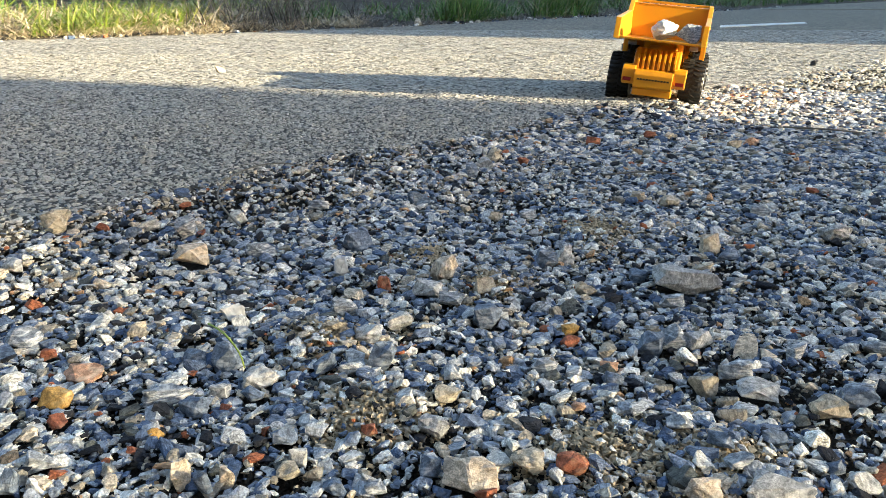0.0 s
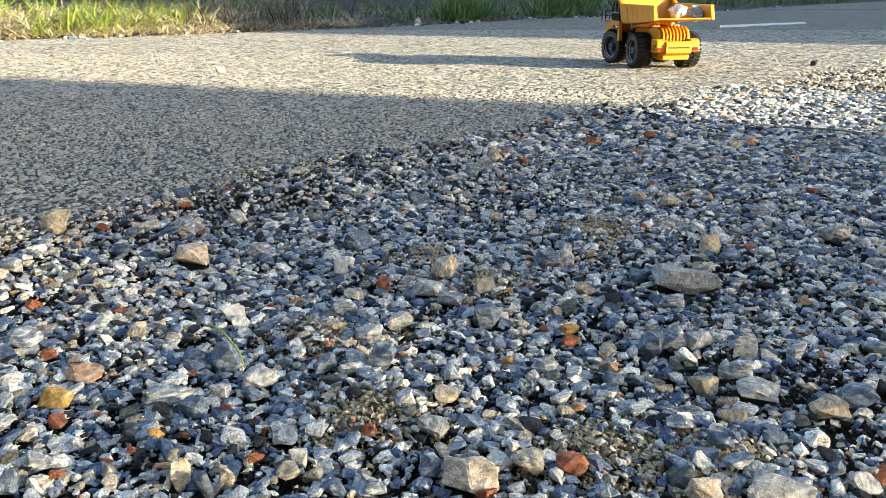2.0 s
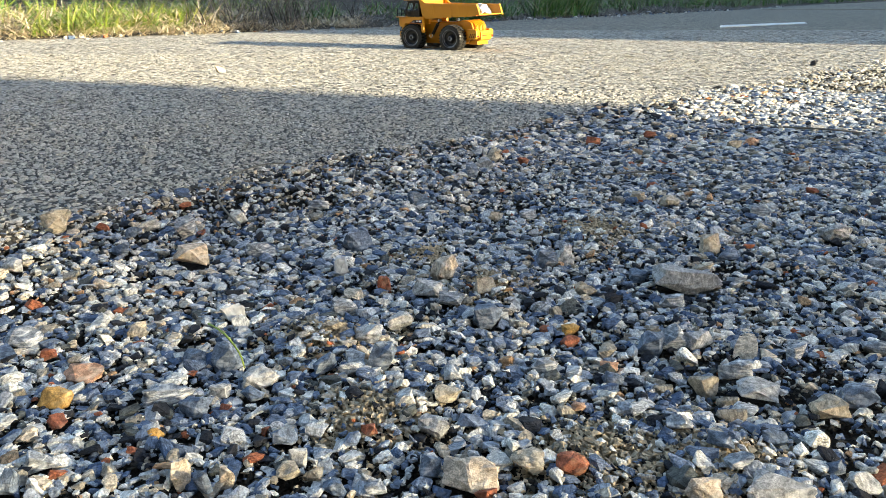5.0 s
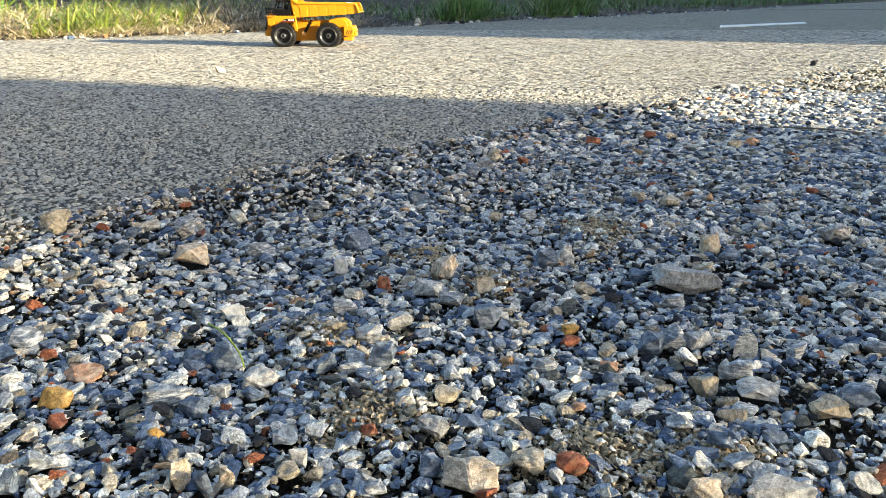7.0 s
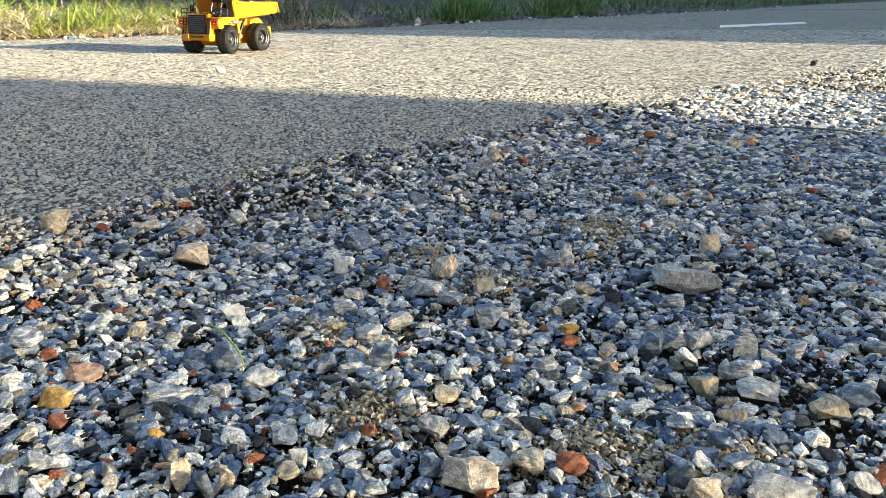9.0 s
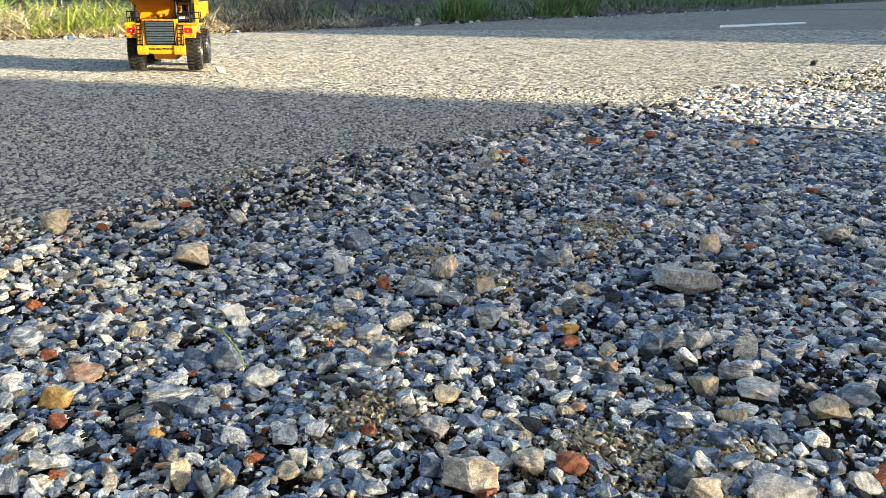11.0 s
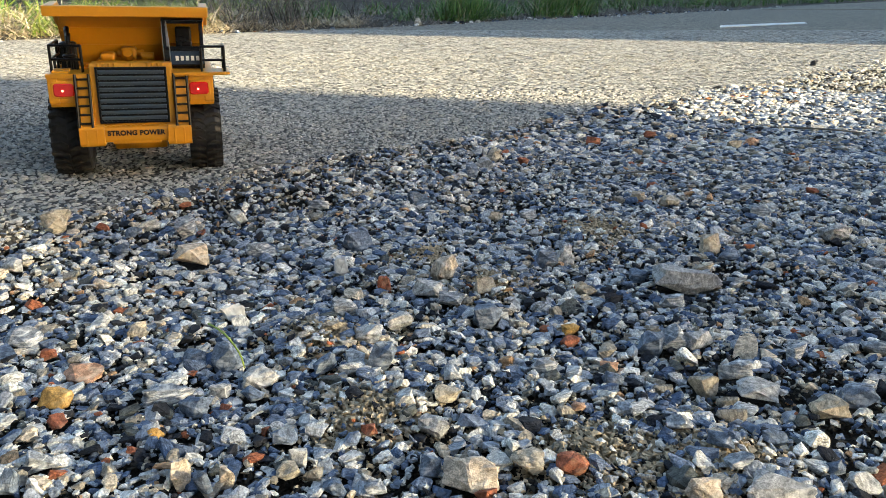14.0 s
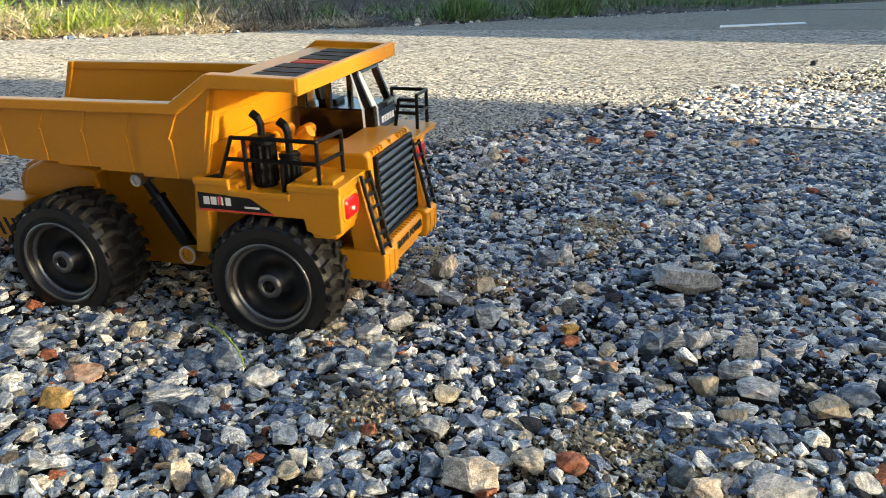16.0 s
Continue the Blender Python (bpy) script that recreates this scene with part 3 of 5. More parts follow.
stone(-0.029, 0.274, 0.0062, 0.0045, 0.0028, M_BRICK)
stone(0.064, 0.364, 0.0102, 0.0074, 0.0046, M_BRICK)
stone(0.066, 0.377, 0.0105, 0.0053, 0.0047, M_OCHRE)
stone(0.190, 0.701, 0.0113, 0.0081, 0.0051, M_BRICK)
stone(0.322, 0.671, 0.0108, 0.0054, 0.0049, M_BRICK)
stone(-0.091, 0.295, 0.0057, 0.0041, 0.0026, M_BRICK)
stone(-0.118, 0.263, 0.0052, 0.0037, 0.0026, M_BRICK)
stone(0.015, 0.236, 0.0079, 0.0057, 0.0035, M_BRICK)
stone(-0.003, 0.275, 0.0147, 0.0106, 0.0066, M_GREY)
stone(0.001, 0.301, 0.0120, 0.0086, 0.0054, M_TAN)
stone(0.047, 0.332, 0.0121, 0.0087, 0.0054, M_VEINED)
stone(0.078, 0.336, 0.0090, 0.0065, 0.0044, M_PEACH)
stone(0.076, 0.320, 0.0102, 0.0073, 0.0059, M_SLATE)
stone(0.133, 0.325, 0.0154, 0.0077, 0.0069, M_VEINED)
stone(0.168, 0.342, 0.0161, 0.0080, 0.0072, M_VEINED)
stone(0.209, 0.350, 0.0137, 0.0069, 0.0062, M_VEINED)
stone(0.129, 0.414, 0.0159, 0.0080, 0.0072, M_VEINED)
stone(0.057, 0.295, 0.0062, 0.0044, 0.0028, M_PEACH)
stone(0.128, 0.269, 0.0096, 0.0069, 0.0043, M_SLATE)
stone(0.144, 0.251, 0.0071, 0.0051, 0.0042, M_SLATE)
stone(0.149, 0.241, 0.0120, 0.0087, 0.0054, M_PALE)
stone(-0.038, 0.240, 0.0100, 0.0072, 0.0045, M_SLATE)
stone(-0.056, 0.247, 0.0090, 0.0065, 0.0047, M_TAN)
stone(-0.054, 0.256, 0.0084, 0.0061, 0.0057, M_PALE)
stone(-0.024, 0.241, 0.0080, 0.0058, 0.0039, M_VEINED)
stone(-0.005, 0.250, 0.0083, 0.0074, 0.0075, M_SLATE)
stone(-0.148, 0.252, 0.0124, 0.0090, 0.0056, M_VEINED)
stone(-0.151, 0.236, 0.0079, 0.0071, 0.0086, M_SLATE)
stone(-0.139, 0.246, 0.0069, 0.0050, 0.0031, M_BRICK)
stone(-0.122, 0.249, 0.0082, 0.0059, 0.0037, M_TAN)
stone(-0.210, 0.511, 0.0130, 0.0065, 0.0058, M_SLATE)
stone(-0.206, 0.482, 0.0160, 0.0080, 0.0072, M_SLATE)
stone(-0.122, 0.502, 0.0212, 0.0106, 0.0095, M_VEINED)
stone(-0.203, 0.526, 0.0156, 0.0078, 0.0070, M_PALE)
stone(-0.098, 0.311, 0.0099, 0.0071, 0.0047, M_PALE)
stone(-0.083, 0.308, 0.0098, 0.0071, 0.0044, M_SLATE)
stone(-0.062, 0.271, 0.0110, 0.0079, 0.0050, M_SLATE)
stone(-0.027, 0.246, 0.0061, 0.0044, 0.0034, M_GREY)
stone(0.120, 0.456, 0.0118, 0.0085, 0.0070, M_SLATE)
stone(0.188, 0.494, 0.0149, 0.0107, 0.0067, M_SLATE)
stone(0.175, 0.441, 0.0121, 0.0087, 0.0054, M_VEINED)
stone(0.110, 0.871, 0.0150, 0.0075, 0.0068, M_PALE)
stone(0.166, 0.652, 0.0134, 0.0097, 0.0068, M_TAN)
stone(0.066, 0.594, 0.0158, 0.0079, 0.0071, M_VEINED)
stone(0.040, 0.586, 0.0113, 0.0081, 0.0062, M_TAN)
stone(0.328, 0.883, 0.0191, 0.0095, 0.0086, M_TAN)
stone(0.250, 0.603, 0.0178, 0.0089, 0.0080, M_VEINED)
stone(0.240, 0.914, 0.0144, 0.0072, 0.0065, M_BRICK)
stone(0.079, 0.773, 0.0123, 0.0062, 0.0056, M_BRICK)


# ---- gravel shoulder ----
def gravel(name, kinds, count, s0, s1, power, sink, lo, hi, mat, label, flat=0.55, smooth=False, cover=1.0, lean=0.3):
    Y = lo + (hi - lo) * nrs.rand(count * 3) ** 1.0
    X = nrs.uniform(-1, 1, count * 3) * (0.05 + Y * 0.60)
    keep = nrs.rand(count * 3) < (0.05 + Y * 0.60) / (0.05 + hi * 0.60)
    d = beyond(X, Y)
    patch = np.sin(X * 19 + 2.0 * np.sin(Y * 13 + 1)) * np.sin(Y * 21 + 1.7 * np.sin(X * 11)) + 0.35 * nrs.normal(0, 1, len(X))
    bare = np.zeros(len(X))
    for bx, by, br in BARE:
        bare = np.maximum(bare, np.exp(-(((X - bx) / br) ** 2 + ((Y - by) / (br * 0.9)) ** 2)))
    keep &= nrs.rand(len(X)) > bare * (0.8 if s0 < 0.002 else 1.1)
    keep &= (d < 0.004 + 0.02 * nrs.rand(len(X)) ** 3) & (patch < cover * 1.4)
    X, Y = X[keep], Y[keep]
    for sx, sy, sw, sd in STONE_SPOTS:
        out = ((X - sx) / (sw * 0.47)) ** 2 + ((Y - sy + sd * 0.08) / (sd * 0.52)) ** 2 > 1.0
        X, Y = X[out], Y[out]
    X, Y = X[:count], Y[:count]
    n = len(X)
    s = s0 + (s1 - s0) * nrs.rand(n) ** power
    dims = np.stack([s * nrs.uniform(0.85, 1.5, n), s * nrs.uniform(0.65, 1.1, n), s * nrs.uniform(flat * 0.7, flat * 1.4, n)], 1)
    z = height(X, Y) + dims[:, 2] * nrs.uniform(sink, sink + 0.45, n)
    return scatter(name, kinds, nrs.randint(0, len(kinds), n), np.stack([X, Y, z], 1), dims, nrs.uniform(0, 6.28, n), nrs.normal(0, lean, (n, 2)), mat, label, "gravel", smooth)


gravel("gravel_grit", GRIT, 32000, 0.0009, 0.0030, 1.5, -0.2, 0.2, 0.8, M_FINES, "fine grit between the stones, darkened with gap shade")
gravel("gravel", PEBBLES, 28000, 0.0016, 0.0044, 1.5, 0.02, 0.2, 0.85, M_GRAVEL, "small worn pebbles of mixed colours", 0.65, cover=0.75)
gravel("gravel", ANGULAR, 17000, 0.0026, 0.0080, 2.1, 0.12, 0.2, 0.9, M_GRAVEL, "loose blue-grey crushed stone gravel", 0.46, cover=0.55, lean=0.24)
gravel("gravel", ANGULAR, 550, 0.0078, 0.0110, 1.5, 0.0, 0.24, 0.9, M_GRAVEL, "larger loose crushed stones on the gravel", 0.5, cover=0.6)
gravel("gravel", PEBBLES, 12000, 0.0022, 0.0058, 1.5, -0.05, 0.8, 1.3, M_GRAVEL, "small pebbles beside the asphalt", 0.5, lean=0.2)
gravel("gravel", ANGULAR, 11000, 0.0036, 0.0115, 2.0, 0.05, 0.80, 1.3, M_GRAVEL, "loose blue-grey gravel beside the asphalt", 0.40, lean=0.18)
gravel("gravel", ANGULAR, 7000, 0.0034, 0.0090, 2.2, -0.22, 1.15, 2.4, M_GRAVEL, "loose grey gravel beside the asphalt", 0.36)
gravel("gravel", ANGULAR, 21000, 0.0030, 0.0090, 2.0, -0.24, 1.15, 2.4, M_SUN_DUSTY, "loose dusty gravel beside the asphalt, sunlight put into its cream colour", 0.38)

# crumbs of sandy soil in the bare spots
cx, cy = [], []
for bx, by, br in BARE:
    k = int(2600 * (br / 0.025) ** 2)
    cx.append(bx + br * 0.75 * nrs.normal(0, 1, k))
    cy.append(by + br * 0.75 * nrs.normal(0, 1, k))
cx, cy = np.concatenate(cx), np.concatenate(cy)
n = len(cx)
s = 0.0009 + 0.0024 * nrs.rand(n) ** 2.0
scatter("soil_crumbs", GRIT, nrs.randint(0, len(GRIT), n), np.stack([cx, cy, height(cx, cy) - 0.0035 + 0.004 * nrs.rand(n)], 1), np.stack([s * 1.2, s, s * 0.8], 1), nrs.uniform(0, 6.28, n), nrs.normal(0, 0.3, (n, 2)), M_CRUMB,
        "crumbs of tan sandy soil between the stones", "soil")

# loose stones near the camera, each one by itself
LOOSE = []
for k in range(16):
    kv, kf = as_arrays(rock(rng, 0.1 + 0.3 * (k % 3) / 2, 16, 1))
    me = bpy.data.meshes.new("loose_stone")
    me.from_pydata(kv.tolist(), [], kf.tolist())
    me.materials.append(M_LOOSE)
    LOOSE.append(me)
lr = np.random.RandomState(31)
made = 0
while made < 178:
    y = float(0.21 + 0.34 * lr.rand())
    x = float(lr.uniform(-1, 1) * (0.03 + y * 0.58))
    if beyond(np.array(x), np.array(y)) > -0.02 or any(((x - a) / (w * 0.8)) ** 2 + ((y - b) / (d * 0.9)) ** 2 < 1 for a, b, w, d in STONE_SPOTS):
        continue
    w = float(0.0050 + 0.0060 * lr.rand() ** 1.6)
    ob = new("stone", LOOSE[made % 16])
    hh = w * float(lr.uniform(0.42, 0.75))
    ob.scale = (w * float(lr.uniform(0.95, 1.35)), w * float(lr.uniform(0.75, 1.05)), hh)
    ob.rotation_euler = (float(lr.normal(0, 0.2)), float(lr.normal(0, 0.2)), float(lr.uniform(0, 6.28)))
    ob.location = (x, y, float(height(np.array(x), np.array(y))) + hh * 0.38)
    STONE_SPOTS.append((x, y, w, w))
    tagged(ob, "small crushed stone lying loose on the gravel", "stone", "small loose stones")
    made += 1

tagged(stone(-0.425, 1.535, 0.021, 0.016, 0.0125, M_TAN, 0.0), "pale tan stone lying on the sunlit asphalt", "stone")
tagged(stone(0.768, 1.675, 0.015, 0.013, 0.011, M_DARK, 0.0), "dark stone lying on the sunlit asphalt", "stone")
tagged(stone(-0.115, 3.74, 0.036, 0.03, 0.032, M_TAN, 0.0), "pale stone at the edge of the verge", "stone")


def stem(points, r, mat, label):
    """A thin dry stem bent through the points."""
    bm = bmesh.new()
    pts = [Vector(p) for p in points]
    fine = []
    for k in range(len(pts) - 1):
        a, b, c, d = pts[max(k - 1, 0)], pts[k], pts[k + 1], pts[min(k + 2, len(pts) - 1)]
        for u in (0.0, 0.33, 0.67):
            fine.append(0.5 * ((2 * b) + (c - a) * u + (2 * a - 5 * b + 4 * c - d) * u * u + (3 * b - a - 3 * c + d) * u ** 3))
    fine.append(pts[-1])
    rings = []
    for k, p in enumerate(fine):
        way = (fine[min(k + 1, len(fine) - 1)] - fine[max(k - 1, 0)]).normalized()
        u = way.orthogonal().normalized() if k == 0 else (u - way * u.dot(way)).normalized()
        w = way.cross(u)
        thin = r * (1.0 - 0.35 * k / len(fine))
        rings.append([bm.verts.new(p + (u * math.cos(q) + w * math.sin(q)) * thin) for q in [i * math.pi / 3 for i in range(6)]])
    for a, b in zip(rings, rings[1:]):
        for i in range(6):
            bm.faces.new((a[i], a[(i + 1) % 6], b[(i + 1) % 6], b[i]))
    bm.faces.new(rings[0])
    bm.faces.new(rings[-1])
    return tagged(part("dry_stem", bm, mat, smooth=True), label, "stem")


stem([(-0.143, 0.535, -0.012), (-0.165, 0.570, -0.006), (-0.175, 0.600, -0.002), (-0.171, 0.630, 0.003), (-0.156, 0.655, 0.006), (-0.136, 0.665, 0.006), (-0.116, 0.664, 0.003)], 0.0008, M_TWIG, "thin curved dry grass stem at the asphalt edge")
stem([(-0.075, 0.640, -0.006), (-0.074, 0.660, 0.004), (-0.070, 0.672, 0.012)], 0.0007, M_TWIG, "short dead twig standing at the asphalt edge")
stem([(-0.1145, 0.356, -0.009), (-0.103, 0.3419, -0.008), (-0.0934, 0.3299, -0.012), (-0.0904, 0.3259, -0.018)], 0.00055, M_GRASS, "small green grass sprout between the stones")
stem([(0.40, 0.93, -0.006), (0.44, 0.90, -0.004), (0.475, 0.885, -0.006)], 0.0012, M_TWIG, "thin dead twig lying on the gravel")
stem([(0.145, 0.70, -0.012), (0.19, 0.705, -0.010), (0.215, 0.69, -0.012)], 0.0010, M_TWIG, "thin dead twig lying on the gravel")


# ---- verge beyond the road ----
def blades(name, count, spots, tall, wide, lean, mat, label, category, seg=4, seed=1, droop=0.5):
    """Bent tapering blades as narrow folded strips, thicker at the root."""
    r = np.random.RandomState(seed)
    P = spots(r, count)
    n = len(P)
    L = tall[0] + (tall[1] - tall[0]) * r.rand(n)
    az = r.uniform(0, 6.283, n)
    le = r.uniform(lean[0], lean[1], n)
    w = wide * r.uniform(0.6, 1.4, n)
    u = np.linspace(0, 1, seg + 1)
    bend = np.minimum(le[:, None] * (0.5 + droop * u[None] * 1.7), 1.5 + 0.15 * u[None])
    hx = np.cumsum(np.sin(bend), 1) * (L / (seg + 1))[:, None]
    hz = np.cumsum(np.cos(bend), 1) * (L / (seg + 1))[:, None]
    hx -= hx[:, :1]
    hz -= hz[:, :1]
    cx, cy = P[:, 0, None] + hx * np.cos(az)[:, None], P[:, 1, None] + hx * np.sin(az)[:, None]
    cz = P[:, 2, None] + hz
    ww = w[:, None] * (1.0 - 0.92 * u[None] ** 1.5) * 0.5
    ta = az + 1.57 + r.normal(0, 0.4, n)
    dx, dy = np.cos(ta)[:, None] * ww, np.sin(ta)[:, None] * ww
    fx, fy = np.cos(az)[:, None] * ww * 0.5, np.sin(az)[:, None] * ww * 0.5
    V = np.stack([np.stack([cx - dx, cy - dy, cz], -1), np.stack([cx + fx, cy + fy, cz + ww * 0.3], -1), np.stack([cx + dx, cy + dy, cz], -1)], 2)
    m = (seg + 1) * 3
    a = np.arange(seg)[:, None] * 3
    quads = np.concatenate([np.concatenate([a, a + 1, a + 4, a + 3], 1), np.concatenate([a + 1, a + 2, a + 5, a + 4], 1)])
    F = (quads[None] + np.arange(n)[:, None, None] * m).reshape(-1, 4)
    me = bpy.data.meshes.new(name)
    v = V.reshape(-1, 3)
    me.vertices.add(len(v))
    me.vertices.foreach_set("co", v.astype(np.float32).ravel())
    me.loops.add(len(F) * 4)
    me.loops.foreach_set("vertex_index", F.astype(np.int32).ravel())
    me.polygons.add(len(F))
    me.polygons.foreach_set("loop_start", np.arange(0, len(F) * 4, 4, dtype=np.int32))
    me.update(calc_edges=True)
    me.materials.append(mat)
    return tagged(new(name, me), label, category, kind="stuff")


def verge(x0, x1, near, deep, lift=0.0):
    """Spots on the verge between x0 and x1, from near to deep metres behind the road's far edge."""
    def pick(r, n):
        x = r.uniform(x0, x1, n)
        back = near + (deep - near) * r.rand(n) ** 1.2
        y = line_y(FAR, x) + back * 1.35 + 0.05 * np.sin(x * 9) + 0.03 * np.sin(x * 23)
        return np.stack([x, y, -0.003 + lift * r.rand(n) ** 1.5 + 0.06 * np.maximum(back - 0.1, 0)], 1)
    return pick


def tufts(x0, x1, near, deep, number, spread=0.035):
    """Spots in tufts on the verge."""
    def pick(r, n):
        cx = r.uniform(x0, x1, number)
        cb = near + (deep - near) * r.rand(number)
        i = r.randint(0, number, n)
        x = cx[i] + r.normal(0, spread, n)
        back = np.maximum(near * 0.7, cb[i] + r.normal(0, spread, n))
        return np.stack([x, line_y(FAR, x) + back * 1.35, -0.003 + 0.06 * np.maximum(back - 0.1, 0)], 1)
    return pick


# sunlit part: tangled pale straw, arching yellow-green tufts
blades("dry_grass", 6500, verge(-2.9, -0.75, 0.06, 0.8, 0.06), (0.05, 0.20), 0.0036, (1.2, 1.8), M_STRAW, "tangled dry straw lying on the sunlit verge", "grass", 3, 2, 0.45)
blades("dry_grass", 700, verge(-2.9, -0.85, 0.2, 0.9, 0.03), (0.06, 0.18), 0.0034, (0.6, 1.5), M_STRAW, "dry bent straw stalks on the sunlit verge", "grass", 4, 22, 0.9)
blades("straw_litter", 6500, verge(-2.9, -0.35, 0.0, 0.35, 0.02), (0.02, 0.13), 0.0034, (1.5, 1.8), M_STRAW, "flattened dry straw at the edge of the asphalt", "litter", 2, 3, 0.2)
blades("grass", 4600, tufts(-2.6, -0.85, 0.26, 0.8, 60), (0.08, 0.21), 0.0056, (0.4, 1.4), M_GRASS, "arching yellow-green grass tufts on the sunlit verge", "grass", 4, 12, 0.9)
blades("grass", 2300, tufts(-1.38, -0.98, 0.15, 0.40, 13, 0.03), (0.09, 0.20), 0.0062, (0.5, 1.4), M_GRASS, "bright arching grass tufts leaning to the path", "grass", 4, 13, 0.8)
blades("grass", 1500, verge(-2.9, -0.7, 0.7, 1.5, 0.05), (0.10, 0.24), 0.006, (0.5, 1.5), M_GRASS_SHADE, "green grass behind the sunlit verge", "grass", 3, 1, 0.9)
# shaded part: tufts with the shade put into their greens, grey twigs, bare litter
blades("grass", 1000, tufts(-1.05, -0.55, 0.28, 0.8, 20), (0.06, 0.16), 0.0045, (0.4, 1.4), M_GRASS_SHADE, "thin green grass at the start of the shade", "grass", 4, 4, 0.8)
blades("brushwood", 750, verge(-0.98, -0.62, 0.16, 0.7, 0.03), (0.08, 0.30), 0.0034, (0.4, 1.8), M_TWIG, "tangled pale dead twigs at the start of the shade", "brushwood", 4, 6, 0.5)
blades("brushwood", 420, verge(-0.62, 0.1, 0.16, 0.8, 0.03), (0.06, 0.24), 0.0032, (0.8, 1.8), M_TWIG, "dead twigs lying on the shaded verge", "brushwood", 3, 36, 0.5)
blades("grass", 2600, tufts(-0.55, 1.15, 0.30, 1.0, 48, 0.045), (0.06, 0.16), 0.0056, (0.4, 1.4), M_GRASS_SHADE, "green grass tufts on the verge, darkened with its shade", "grass", 4, 24, 0.85)
blades("grass", 2400, tufts(0.0, 0.28, 0.16, 0.4, 10, 0.05), (0.08, 0.20), 0.0060, (0.25, 1.15), M_GRASS_SHADE, "lush green grass clump at the asphalt edge", "grass", 4, 25, 0.85)
blades("grass", 2000, tufts(0.55, 0.95, 0.14, 0.4, 10, 0.05), (0.09, 0.22), 0.0066, (0.25, 1.15), M_GRASS_SHADE, "lush green grass clump at the asphalt edge", "grass", 4, 26, 0.85)
blades("grass", 6500, tufts(1.0, 5.0, 0.30, 1.6, 110, 0.08), (0.06, 0.20), 0.0075, (0.3, 1.2), M_GRASS_SHADE, "green grass along the bend of the path, darkened with shade", "grass", 4, 14, 0.85)
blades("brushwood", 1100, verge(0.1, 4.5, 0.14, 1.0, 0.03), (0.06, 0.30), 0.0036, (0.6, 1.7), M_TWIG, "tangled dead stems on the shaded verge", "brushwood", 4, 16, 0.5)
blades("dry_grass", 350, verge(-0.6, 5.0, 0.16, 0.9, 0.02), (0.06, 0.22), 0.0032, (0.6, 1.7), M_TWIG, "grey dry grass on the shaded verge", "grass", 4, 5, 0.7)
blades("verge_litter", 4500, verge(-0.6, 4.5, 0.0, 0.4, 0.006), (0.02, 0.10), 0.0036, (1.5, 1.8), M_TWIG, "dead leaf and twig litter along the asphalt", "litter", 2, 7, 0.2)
blades("grass", 3500, verge(3.0, 14.0, 0.2, 4.0), (0.15, 0.5), 0.012, (0.2, 1.0), M_GRASS_SHADE, "far grass beside the road", "grass", 3, 8)
n = 700
x = nrs.uniform(-2.4, 3.5, n)
y = line_y(FAR, x) + nrs.uniform(-0.10, 0.30, n)
s = 0.004 + 0.016 * nrs.rand(n) ** 3
scatter("verge_stones", ANGULAR, nrs.randint(0, len(ANGULAR), n), np.stack([x, y, s * 0.2], 1), np.stack([s * 1.3, s, s * 0.8], 1), nrs.uniform(0, 6.28, n), nrs.normal(0, 0.2, (n, 2)), M_GRAVEL,
        "small stones scattered along the verge", "gravel")

# rolling bank of soil behind the verge
bank_x = np.concatenate([np.arange(-8, 6, 0.12), np.arange(6, 40, 1.0)])


def bank(name, near, mat, label):
    vs, fs = [], []
    steps = [(0.0, -0.01), (0.10, 0.006), (0.3, 0.016), (0.7, 0.05), (1.4, 0.22), (3.0, 0.8), (6.0, 1.3)]
    for i, x in enumerate(bank_x):
        for b, z in steps:
            k = noise.noise(Vector((x * 1.7, b * 2.0, 0.3))) * 0.35 * z
            vs.append((x - b * 0.3, float(line_y(FAR, x)) + near + b * 1.35, z + k))
    m = len(steps)
    for i in range(len(bank_x) - 1):
        for j in range(m - 1):
            fs.append((i * m + j, (i + 1) * m + j, (i + 1) * m + j + 1, i * m + j + 1))
    me = bpy.data.meshes.new(name)
    me.from_pydata(vs, [], fs)
    me.shade_smooth()
    me.materials.append(mat)
    return tagged(new(name, me), label, "ground", kind="structure")


bank("verge_bank", 0.02, M_FAR, "rising bank of dry brown soil behind the path")


# ---- what casts the long shade: a trunk and a hedge beside the path ----
def spot(along, across, z=0.0):
    p = ALONG * along + ACROSS * across
    return Vector((p.x, p.y, z))


